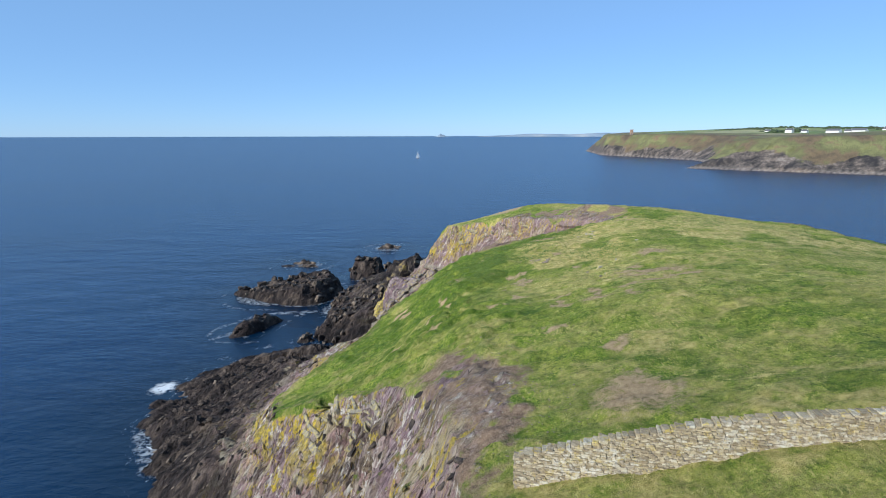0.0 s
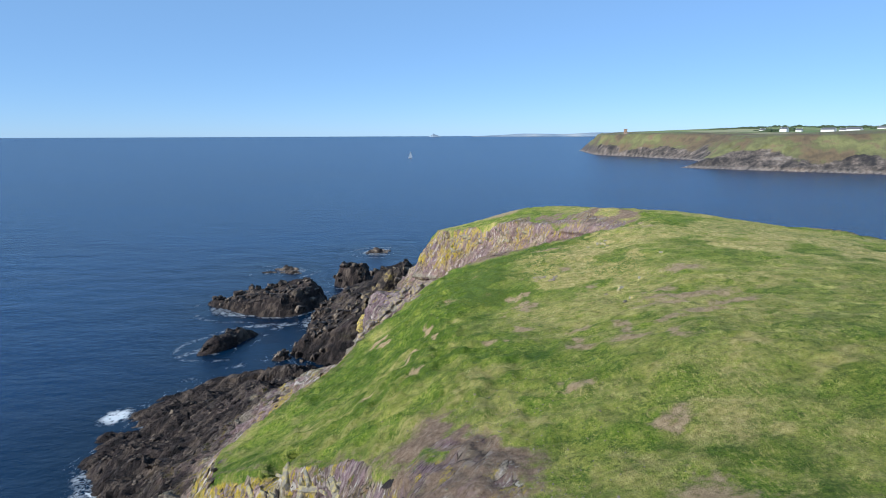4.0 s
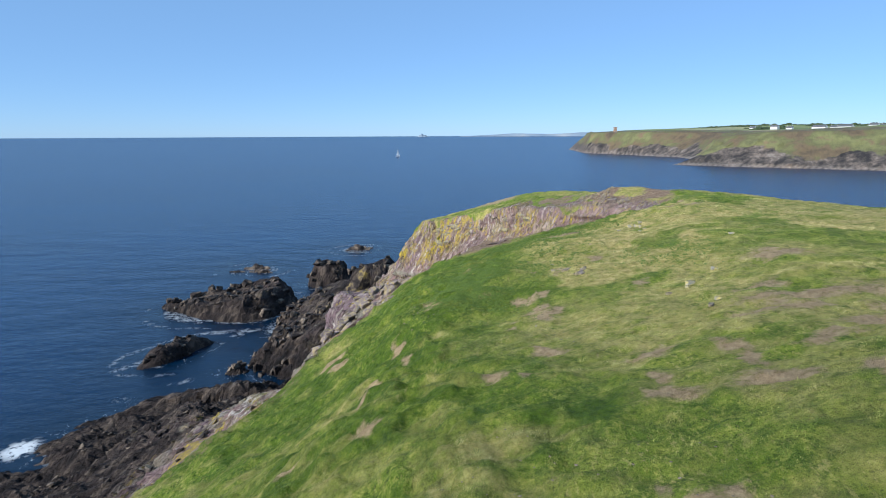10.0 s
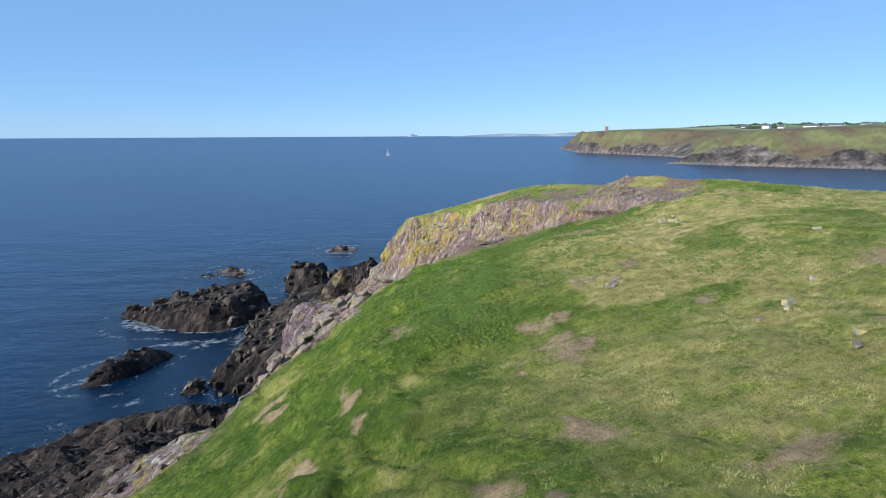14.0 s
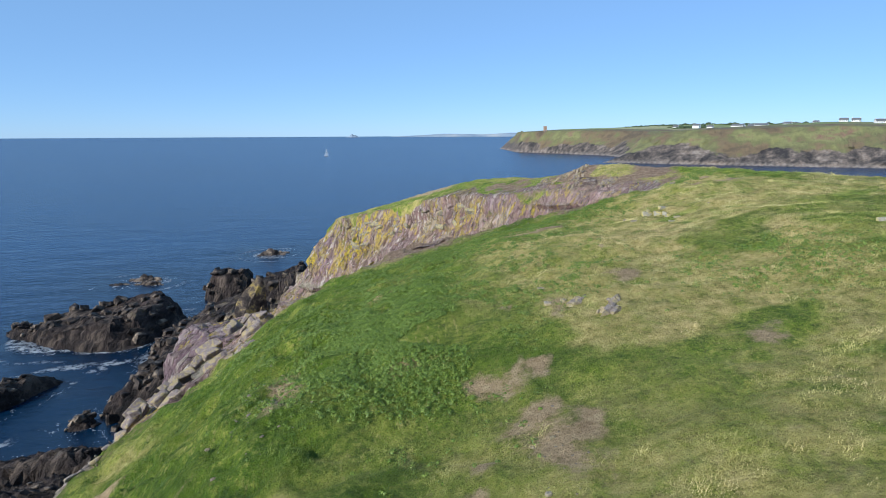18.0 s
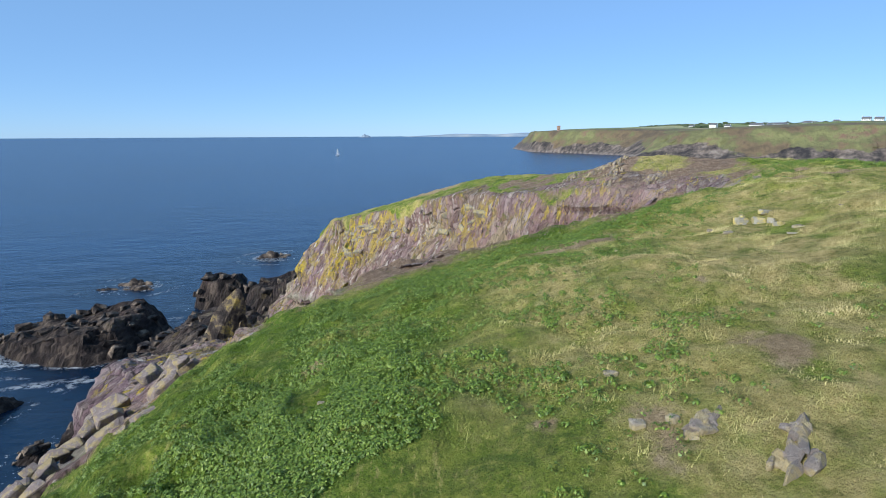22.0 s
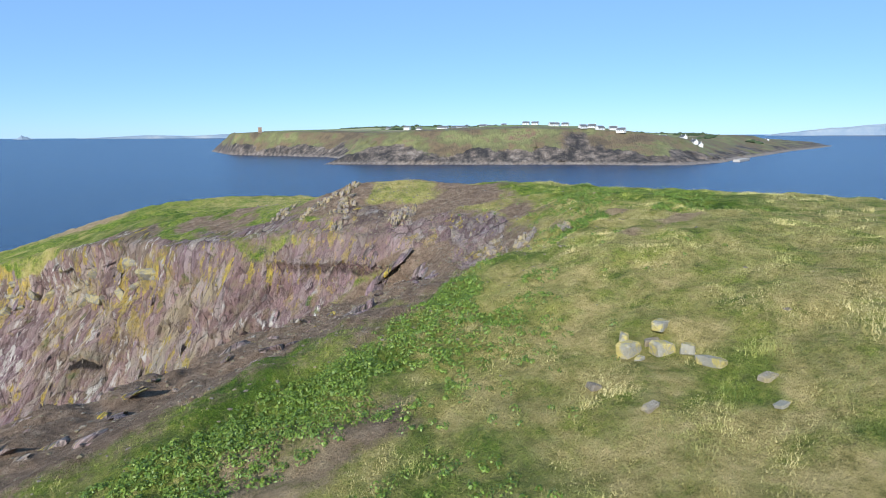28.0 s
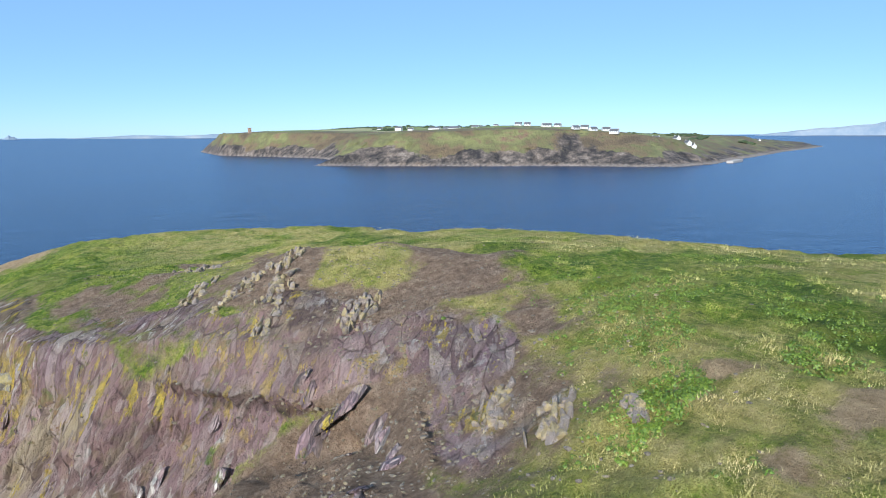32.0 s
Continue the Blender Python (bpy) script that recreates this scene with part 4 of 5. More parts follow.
# ---- houses, tower and boat ----
def house(length, depth, wall, pitch, label, storeys=1, chimneys=2):
    """A whitewashed cottage standing at its base; long side along x."""
    base = new("cottage")
    tagged(base, label, "house", group="houses on the headland")
    bm = box(length, depth, wall + 1.5, 0, 0, wall / 2 - 0.75)
    for sx in (-1, 1):
        v = [bm.verts.new((sx * length / 2, -depth / 2, wall)), bm.verts.new((sx * length / 2, depth / 2, wall)), bm.verts.new((sx * length / 2, 0, wall + pitch))]
        bm.faces.new(v)
    part("wall", bm, WHITEWASH, base)
    bm = bmesh.new()
    o, e = depth / 2 + 0.35, length / 2 + 0.25
    drop = pitch * 0.35 / (depth / 2)
    for sy in (-1, 1):
        low = [(-e, sy * o, wall - drop), (e, sy * o, wall - drop), (e, 0, wall + pitch), (-e, 0, wall + pitch)]
        vs = [bm.verts.new(p) for p in low] + [bm.verts.new((p[0], p[1], p[2] + 0.22)) for p in low]
        for f in ((0, 1, 2, 3), (7, 6, 5, 4), (0, 4, 5, 1), (1, 5, 6, 2), (2, 6, 7, 3), (3, 7, 4, 0)):
            bm.faces.new([vs[i] for i in f])
    bmesh.ops.recalc_face_normals(bm, faces=bm.faces)
    roof = part("roof", bm, SLATES, base)
    for k in range(chimneys):
        part("chimney", box(0.9, 0.7, 1.7, (k - (chimneys - 1) / 2) * (length - 1.2), 0, wall + pitch + 0.35, 0.05), WHITEWASH, roof)
    for row in range(storeys):
        for k in range(int(length // 3)):
            x = (k - (length // 3 - 1) / 2) * 3
            if row == 0 and k == int(length // 6):
                part("door", box(1.0, 0.12, 2.1, x, -depth / 2 - 0.03, 1.05, 0.02), PAINT, base)
                continue
            part("window", box(1.1, 0.12, 1.2, x, -depth / 2 - 0.03, 1.6 + 2.7 * row, 0.02), GLASS, base)
    return base


def put_house(kind, x, y, turn):
    m = pose(x, y, land_z(x, y) + 0.1, 0, 0, turn)
    if kind not in first_house:
        spec = {"cottage": (12, 6.5, 3.0, 2.8, "whitewashed single-storey cottage with a slate roof", 1), "house": (14, 8, 5.4, 3.0, "white two-storey house with a slate roof and chimneys", 2),
                "barn": (24, 9, 4.2, 3.2, "long white farm building with a slate roof", 1)}[kind]
        ob = house(*spec[:5], storeys=spec[5], chimneys=0 if kind == "barn" else 2)
        ob.matrix_world = m
        first_house[kind] = ob
        return ob
    return copy_thing(first_house[kind], m)


first_house = {}
village = random.Random(4)


def from_eye(heading, distance, eye=(18.6, 94.6)):
    return eye[0] + math.sin(radians(heading)) * distance, eye[1] + math.cos(radians(heading)) * distance


# scattered farms, then the village on the rise, then the buildings above the landing place
for heading, dist, kind in [(30.3, 1300, "house"), (31.4, 1330, "cottage"), (33.6, 1240, "barn"), (34.6, 1260, "cottage"), (35.4, 1245, "barn"), (37.3, 1220, "house"), (38.0, 1235, "cottage"), (28.6, 1380, "cottage"),
                            (39.2, 1480, "cottage"), (51.5, 1180, "cottage"), (53.2, 1060, "cottage")]:
    put_house(kind, *from_eye(heading, dist), 150 - heading)
for k in range(10):
    side = 41 + 9 * (k + village.uniform(0, 1)) / 10
    put_house("cottage", *from_eye(side, float(np.interp(side, (42, 44, 46, 49.5), (1165, 1130, 1062, 975))) - village.uniform(15, 120)), village.uniform(-50, 50) - 40)
for heading, dist, kind in [(54.9, 1010, "cottage"), (55.8, 985, "cottage"), (56.2, 990, "cottage"), (60.5, 1880, "barn"), (61.2, 1900, "house")]:
    put_house(kind, *from_eye(heading, dist), 120 - heading)

watch = new("watch_tower")
tx, ty = 452, 1500
watch.location = (tx, ty, land_z(tx, ty) - 0.3)
tagged(watch, "square brown stone signal tower on the headland", "tower")
shaft = part("shaft", box(6.4, 6.4, 11, 0, 0, 5.5, 0.15), TOWER_STONE, watch)
for k in range(4):
    a = k * math.pi / 2
    part("parapet", box(7.0 if k % 2 else 0.7, 0.7 if k % 2 else 7.0, 1.4, 3.2 * math.cos(a), 3.2 * math.sin(a), 11.6, 0.05), TOWER_STONE, watch)
for k, z in ((-1, 3.2), (1, 6.8)):
    part("window", box(0.9, 0.2, 1.5, k * 1.2, -3.22, z, 0.02), GLASS, watch)
part("doorway", box(1.1, 0.2, 2.2, 0.2, -3.22, 1.1, 0.02), PAINT, watch)

boat = new("sailing_boat")
boat.location = (-54, 1290, 0)
boat.rotation_euler = (0, 0, radians(30))
tagged(boat, "small white sailing boat under full sail on open sea", "boat")
bm = bmesh.new()
rings = []
for k in range(9):
    u = k / 8
    w, x = 1.55 * math.sin(math.pi * min(1, 0.12 + u * 0.88)) ** 0.7, -4.6 + 9.6 * (1 - u)
    rings.append([bm.verts.new((x, s * w * c, z)) for s, c, z in ((-1, 1, 1.1), (-1, 0.9, 0.3), (-1, 0.3, -0.45), (1, 0.3, -0.45), (1, 0.9, 0.3), (1, 1, 1.1))])
for a, b in zip(rings, rings[1:]):
    for i in range(6):
        bm.faces.new((a[i], a[(i + 1) % 6], b[(i + 1) % 6], b[i]))
bm.faces.new(rings[0]), bm.faces.new(rings[-1][::-1])
bmesh.ops.recalc_face_normals(bm, faces=bm.faces)
part("hull", bm, GELCOAT, boat)
part("cabin", box(3.2, 1.7, 0.6, 0.4, 0, 1.35, 0.12), GELCOAT, boat)
bm = bmesh.new()
bmesh.ops.create_cone(bm, cap_ends=True, segments=10, radius1=0.1, radius2=0.06, depth=13, matrix=Matrix.Translation((0.9, 0, 7.4)))
part("mast", bm, ALLOY, boat)
part("boom", box(4.6, 0.12, 0.14, -1.5, 0.05, 2.2, 0.02), ALLOY, boat)
for name, foot, tip, head in (("mainsail", (-3.7, 0.1, 2.35), (0.75, 0, 2.35), (0.8, 0, 13.4)), ("foresail", (1.2, 0.35, 1.5), (4.7, 0, 1.4), (1.15, 0, 12.2))):
    bm = bmesh.new()
    rows = []
    for i in range(9):
        v = i / 8
        a, b = Vector(foot).lerp(Vector(head), v), Vector(tip).lerp(Vector(head), v)
        rows.append([bm.verts.new(a.lerp(b, u / 6) + Vector((0, 0.55 * math.sin(math.pi * u / 6) * (1 - v), 0))) for u in range(7)])
    for r, q in zip(rows, rows[1:]):
        for u in range(6):
            bm.faces.new((r[u], r[u + 1], q[u + 1], q[u]))
    bmesh.ops.remove_doubles(bm, verts=bm.verts, dist=0.001)
    bmesh.ops.solidify(bm, geom=bm.faces, thickness=0.03)
    part(name, bm, SAILCLOTH, boat)

# quay below the white buildings
qx, qy = from_eye(59.6, 985)
quay = part("pier", box(70, 9, 5, 0, 0, 0, 0.3), CONCRETE)
quay.location, quay.rotation_euler = (qx, qy, 0.6), (0, 0, radians(20))
tagged(quay, "low grey concrete pier reaching into the sea", "pier", kind="structure")

# hedges and trees along the fields of the headland
hedge_rnd = np.random.RandomState(8)
hv, hf = [], []
ball = bmesh.new()
bmesh.ops.create_icosphere(ball, subdivisions=1, radius=1)
ball_v, ball_f = np.array([v.co[:] for v in ball.verts]), np.array([[v.index for v in f.verts] for f in ball.faces])
ball.free()
for k in range(46):
    head, dist = hedge_rnd.uniform(24, 60), hedge_rnd.uniform(1250, 2100)
    x0, y0 = from_eye(head, dist)
    way = radians(hedge_rnd.choice([18, 108]) + hedge_rnd.uniform(-14, 14))
    for i in range(hedge_rnd.randint(8, 30)):
        x, y = x0 + math.cos(way) * i * 6, y0 + math.sin(way) * i * 6
        s = hedge_rnd.uniform(1.2, 2.4) * (1.9 if hedge_rnd.rand() < 0.12 else 1)
        hf.append(ball_f + len(ball_v) * len(hv))
        hv.append(ball_v * (1 + 0.35 * (hedge_rnd.rand(len(ball_v), 1) - 0.5)) * (s * 1.7, s * 1.7, s) + (x, y, land_z(x, y) + s * 0.5))
tagged(part("hedges", soup_mesh("hedges", np.concatenate(hv), np.concatenate(hf)), HEDGE), "dark hedgerows and scrub between the far fields", "hedge", kind="stuff")

# ---- loose and standing rock ----
def ico(subdivisions):
    bm = bmesh.new()
    bmesh.ops.create_icosphere(bm, subdivisions=subdivisions, radius=1)
    v, f = np.array([p.co[:] for p in bm.verts]), np.array([[p.index for p in q.verts] for q in bm.faces])
    bm.free()
    return v, f


ICO = {k: ico(k) for k in (1, 2, 3, 4)}


def stone_points(size, seed, level=2, planes=11, rough=0.05, sharp=0.72):
    """An angular stone: a ball cut by planes, roughened, stretched to size."""
    rnd = np.random.RandomState(seed)
    v, f = ICO[level]
    p = v.copy()
    for _ in range(planes):
        n = rnd.normal(size=3)
        n /= np.linalg.norm(n)
        d = rnd.uniform(sharp - 0.2, sharp + 0.12)
        p = p - np.outer(np.maximum(0, p @ n - d), n)
    q = p * np.array(size)
    amp = rough * min(size)
    if level > 1:
        m = 2.2 / min(size)
        q = q + p * (amp * 2 * (fbm(q[:, 0] * m, q[:, 1] * m, q[:, 2] * m, 2, seed) - 0.5))[:, None]
    return q, f


def hull_shape(points):
    """Points and triangles of the hull round some points."""
    bm = bmesh.new()
    for p in points:
        bm.verts.new(p)
    made = bmesh.ops.convex_hull(bm, input=bm.verts)
    spare = [g for g in set(made["geom_interior"] + made["geom_unused"]) if isinstance(g, bmesh.types.BMVert)]
    bmesh.ops.delete(bm, geom=spare, context="VERTS")
    bm.verts.index_update()
    v, f = np.array([p.co[:] for p in bm.verts]), np.array([[p.index for p in q.verts] for q in bm.faces])
    bm.free()
    return v, f


def block_points(size, seed, chip=0.14, skew=0.10):
    """A split block of stone: a box with knocked-off corners and uneven sides."""
    rnd = np.random.RandomState(seed)
    pts = []
    for sx in (-1, 1):
        for sy in (-1, 1):
            for sz in (-1, 1):
                c, j = rnd.uniform(0.3, 1.4) * chip, rnd.normal(size=3) * skew
                for axis in range(3):
                    k = np.full(3, 1 - 2 * c)
                    k[axis] = 1
                    pts.append((np.array((sx, sy, sz)) * k + j) * 0.5)
    p, f = hull_shape(np.array(pts))
    return p * 2 * np.array(size), f


def turned(points, rx, ry, rz):
    return points @ np.array(Euler((radians(rx), radians(ry), radians(rz))).to_matrix()).T


def ground_at(x, y):
    """The finished ground under many points: place after relief, by nearest sample."""
    z, d, dS, land = island_height(np.asarray(x, float), np.asarray(y, float))
    return z, d


def make_stone(name, tint, lichen):
    n = Nodes(name)
    col = n.ramp(n.noise(2.5, 5, 0.65), (0.3, tuple(v * 0.6 for v in tint)), (0.7, tint))
    col = n.mix(n.math("MULTIPLY", n.math("MAXIMUM", n.rnd(), n.island()), 0.3), col, tuple(v * 0.45 for v in tint))
    col = n.mix(n.ramp(n.noise(9, 5, 0.7), (0.55, 0.0), (0.72, 0.5)), col, (0.5, 0.49, 0.45))
    spot = n.math("MULTIPLY", n.ramp(n.noise(3.1, 5, 0.6), (0.47, 0.0), (0.56, 1.0)), lichen)
    col = n.mix(spot, col, n.ramp(n.noise(11, 3), (0.35, (0.46, 0.38, 0.10)), (0.65, (0.64, 0.48, 0.07))))
    return n.done(col, 0.92, n.bump(n.noise(7, 7, 0.75), 0.9, 0.10))


GREY_STONE = make_stone("grey_stone", (0.27, 0.225, 0.17), 0.15)
LICHEN_STONE = make_stone("lichen_stone", (0.44, 0.41, 0.32), 0.7)
PALE_STONE = make_stone("pale_stone", (0.42, 0.36, 0.27), 0.25)


def make_tide_rock():
    n = Nodes("dark_tide_rock")
    slab = beds(n, 1.0)
    col = n.ramp(n.noise(0.45, 6, 0.65), (0.36, (0.010, 0.009, 0.009)), (0.45, (0.032, 0.025, 0.022)), (0.52, (0.10, 0.078, 0.060)), (0.63, (0.24, 0.19, 0.14)))
    col = n.mix(n.ramp(n.noise(1.8, 5, 0.7, slab), (0.5, 0.0), (0.68, 0.7)), col, (0.025, 0.019, 0.018))
    height = n.node("ShaderNodeSeparateXYZ")
    n.link(n.place(), height.inputs[0])
    high = n.ramp(n.math("MULTIPLY", height.outputs[2], 0.05, True), (0.35, 0.0), (0.7, 1.0))
    gold = n.math("MULTIPLY", high, n.ramp(n.noise(0.45, 5, 0.65), (0.52, 0.0), (0.6, 0.9)))
    col = n.mix(gold, col, n.ramp(n.noise(5, 3), (0.35, (0.22, 0.17, 0.06)), (0.65, (0.40, 0.29, 0.06))))
    nor = n.bump(n.noise(1.4, 6, 0.7, slab), 0.8, 0.5)
    return n.done(col, 0.7, n.bump(n.noise(6, 5, 0.7), 0.6, 0.1, nor), Specular_IOR_Level=0.2)


TIDE_ROCK = make_tide_rock()


def rock_thing(name, label, x, y, z, turn=0):
    ob = new(name)
    ob.location, ob.rotation_euler = (x, y, z), (0, 0, radians(turn))
    return tagged(ob, label, "rock", group="rocks round the island")


# angular blocks that make up the masses off the cliff foot
block_rnd = np.random.RandomState(21)
MASS_LABELS = ["dark angular sea rock at the foot of the cliff", "black wave-washed rock mass with tilted beds", "dark slate rock ridge standing in the sea"]
ROCK_SPOTS = [(cx, cy, head, ln, wd, ht, 26) for cx, cy, head, ln, wd, ht in MASSES] + [(-46, 187, -70, 15, 8, 6.5, 70), (-27, 150, 10, 11, 6, 7.5, 60), (-27, 174, 10, 12, 5, 7, 55), (-17, 158, 20, 14, 8, 11, 60)]
for k, (cx, cy, head, ln, wd, ht, n_blocks) in enumerate(ROCK_SPOTS):
    thing = rock_thing("sea_rock", MASS_LABELS[k % 3], cx, cy, 0)
    a = radians(head)
    for i in range(n_blocks):
        r, w = math.sqrt(block_rnd.rand()) * 0.95, block_rnd.uniform(0, 2 * math.pi)
        u, v = r * math.cos(w) * ln, r * math.sin(w) * wd
        x, y = u * math.sin(a) + v * math.cos(a), u * math.cos(a) - v * math.sin(a)
        gz = float(island_place(np.array([[cx + x]]), np.array([[cy + y]]))[0, 0, 2])
        if gz < -1.5:
            continue
        s = block_rnd.uniform(0.25, 0.9) * min(1.0, 0.35 + ht / 8)
        p, f = block_points((s * 1.5, s * 0.6, s * block_rnd.uniform(0.6, 1.1)), 300 + k * 90 + i, 0.12, 0.22)
        p = turned(p, 20 + block_rnd.normal() * 9, 12 + block_rnd.normal() * 9, 60 + block_rnd.normal() * 18)
        part("block", soup_mesh("block", p + (x, y, gz + 0.15 * s), f), TIDE_ROCK, thing)

# two small rocks awash farther out
for k, (x, y, ln, wd, ht) in enumerate([(-25, 269, 4.6, 2.2, 2.3), (-22, 272, 2.6, 1.2, 1.1), (-55, 236, 4.2, 2.0, 1.9), (-52, 231, 4.0, 1.8, 1.5), (-60, 232, 2.4, 1.1, 0.7)]):
    thing = rock_thing("skerry", "low black rock awash in the open sea", x, y, 0)
    for i in range(5):
        p, f = stone_points((ln * 0.5, wd * 0.55, ht), 800 + k * 10 + i, 3, 12, 0.1)
        e = Euler((0, block_rnd.normal() * 0.1, block_rnd.normal() * 0.3))
        part("block", soup_mesh("block", p @ np.array(e.to_matrix()).T + ((i - 2) * ln * 0.38, block_rnd.normal() * wd * 0.25, -ht * 0.35 * abs(i - 2) * 0.7), f), TIDE_ROCK, thing)

# the leaning stack at the mouth of the cove, with its lichened fin
FIN_STONE = make_stone("fin_stone", (0.24, 0.19, 0.10), 1.0)
stack = rock_thing("rock_stack", "tall leaning rock stack with yellow lichen", -11.5, 147.5, 8)
for i, (x, y, z, sx, sy, sz, tilt, mat) in enumerate([(0, 0, 5.0, 2.3, 1.5, 7.4, 12, TIDE_ROCK), (-2.6, -1.2, 1.6, 1.7, 1.2, 5.2, 22, FIN_STONE), (2.2, 1.2, 2.6, 2.2, 1.8, 5.6, 6, TIDE_ROCK), (-4.4, -2.4, -1.0, 2.2, 1.5, 3.6, 28, FIN_STONE), (3.6, -1.0, 0.5, 2.4, 1.7, 3.8, 10, TIDE_ROCK)]):
    p, f = stone_points((sx, sy, sz), 900 + i, 4, 12, 0.1, 0.66)
    part("slab", soup_mesh("slab", turned(p, 6, tilt, 30) + (x, y, z), f), mat, stack)


# pale broken rock that shoulders out below the edge of the turf
SHOULDER_STONE = make_stone("shoulder_stone", (0.27, 0.215, 0.195), 0.3)
shoulder = rock_thing("rock_shoulder", "pale mauve rock shoulder with whitish streaks below the turf", -5, 95.5, 20)
for i in range(34):
    k = block_rnd.uniform(0, 1)
    x, y = -8.6 + 7.5 * k + block_rnd.normal() * 0.8, 93.5 + 17 * k * block_rnd.rand()
    z = float(island_height(np.array([x]), np.array([y]))[0][0])
    s = block_rnd.uniform(0.22, 0.62)
    p, f = block_points((s * 1.3, s * 0.7, s * 0.6), 1700 + i, 0.12, 0.2)
    p = turned(p, block_rnd.normal() * 12 + 15, block_rnd.normal() * 12 - 30, 30 + block_rnd.normal() * 15)
    top = z + block_rnd.uniform(0.1, 0.5)
    part("block", soup_mesh("block", p + (x + 5, y - 95.5, top - 20 - p[:, 2].max()), f), SHOULDER_STONE, shoulder)


# ---- slabs standing out of the cliff faces ----
face_rnd = np.random.RandomState(5)


def cliff_spots(count, x0, x1, y0, y1, dmin, dmax, zmin):
    """Random places on the exposed rock between two distances below the brink."""
    xs, ys = face_rnd.uniform(x0, x1, count * 12), face_rnd.uniform(y0, y1, count * 12)
    P = island_place(xs[None], ys[None])[0]
    d = ground_at(xs, ys)[1]
    ok = (d > dmin) & (d < dmax) & (P[:, 2] > zmin)
    return P[ok][:count], d[ok][:count]


def on_face(x, y):
    """Axes lying on the rock face there: along the beds, out of the face, down the beds."""
    z = island_height(x, y)[0]
    g = np.stack([-(island_height(x + 0.8, y)[0] - z) / 0.8, -(island_height(x, y + 0.8)[0] - z) / 0.8, np.ones_like(x)], -1)
    out = g / np.linalg.norm(g, axis=1)[:, None] + face_rnd.normal(size=g.shape) * 0.20
    out /= np.linalg.norm(out, axis=1)[:, None]
    down = np.array([0.05, -0.12, 0.99]) + face_rnd.normal(size=g.shape) * 0.22
    down = down - out * (down * out).sum(1)[:, None]
    down /= np.linalg.norm(down, axis=1)[:, None]
    return np.stack([np.cross(out, down), out, down], -1)


slab_meshes = [soup_mesh("rock_slab", *stone_points((0.50, 0.13, 1.0), 1200 + k, 2, 14, 0.05, 0.62)) for k in range(24)]
for me in slab_meshes:
    me.materials.append(ROCK)
near_spots = np.concatenate([cliff_spots(190, 5, 28, 98, 150, 0.5, 10, 12)[0], cliff_spots(70, -22, 6, 30, 66, 0.4, 16, 6)[0], cliff_spots(40, -14, 0, 80, 98, 0.3, 5, 12)[0]])
near_axes = on_face(near_spots[:, 0], near_spots[:, 1])
for k, (q, ax) in enumerate(zip(near_spots, near_axes)):
    ob = new("rock_slab", slab_meshes[k % len(slab_meshes)])
    ob.parent = ground
    s = face_rnd.uniform(0.25, 0.75) * (1.9 if k % 9 == 0 else 1.0)
    m = Matrix(ax.tolist()).to_4x4()
    ob.matrix_local = Matrix.Translation(Vector(q) - Vector(ax[:, 1]) * 0.07 * s) @ m @ Matrix.Diagonal((s * face_rnd.uniform(0.8, 1.8), s * face_rnd.uniform(0.9, 2.2), s * face_rnd.uniform(0.8, 1.6), 1))


ledge_meshes = [soup_mesh("ledge_slab", *block_points((0.55, 0.30, 0.20), 2900 + k, 0.12, 0.14)) for k in range(12)]
LEDGE_STONE = make_stone("ledge_stone", (0.25, 0.225, 0.175), 0.35)
for me in ledge_meshes:
    me.materials.append(LEDGE_STONE)
ledge_spots = np.concatenate([cliff_spots(46, 3, 20, 124, 152, 0.6, 2.0, 20)[0], cliff_spots(40, -14, -2, 50, 60, 0.2, 2.5, 15)[0]])
for k, (q, ax) in enumerate(zip(ledge_spots, on_face(ledge_spots[:, 0], ledge_spots[:, 1]))):
    ob = new("rock_slab", ledge_meshes[k % 12])
    ob.parent = ground
    z = face_rnd.uniform(0.45, 1.35)
    ob.matrix_local = Matrix.Translation(Vector(q) - Vector(ax[:, 1]) * 0.12 * z) @ Matrix(ax.tolist()).to_4x4() @ Matrix.Rotation(face_rnd.normal() * 0.18 + 0.25, 4, "Y") @ Matrix.Diagonal((z * 1.3, z, z * face_rnd.uniform(0.7, 1.5), 1))


def scatter(name, label, category, spots, shapes, sizes, material, sink=0.25, parent=None, axes=None):
    """Many small stones as one sheet of stuff."""
    vs, fs, n = [], [], 0
    for k, (q, s) in enumerate(zip(spots, sizes)):
        p, f = shapes[k % len(shapes)]
        a = face_rnd.uniform(0, 6.28)
        c, w = math.cos(a), math.sin(a)
        p2 = np.stack([p[:, 0] * c - p[:, 1] * w, p[:, 0] * w + p[:, 1] * c, p[:, 2]], -1) if axes is None else p @ axes[k].T
        vs.append(p2 * s + np.array(q) - (0, 0, sink * s))
        fs.append(f + n)
        n += len(p)
    return tagged(part(name, soup_mesh(name, np.concatenate(vs), np.concatenate(fs)), material, parent), label, category, kind="stuff")


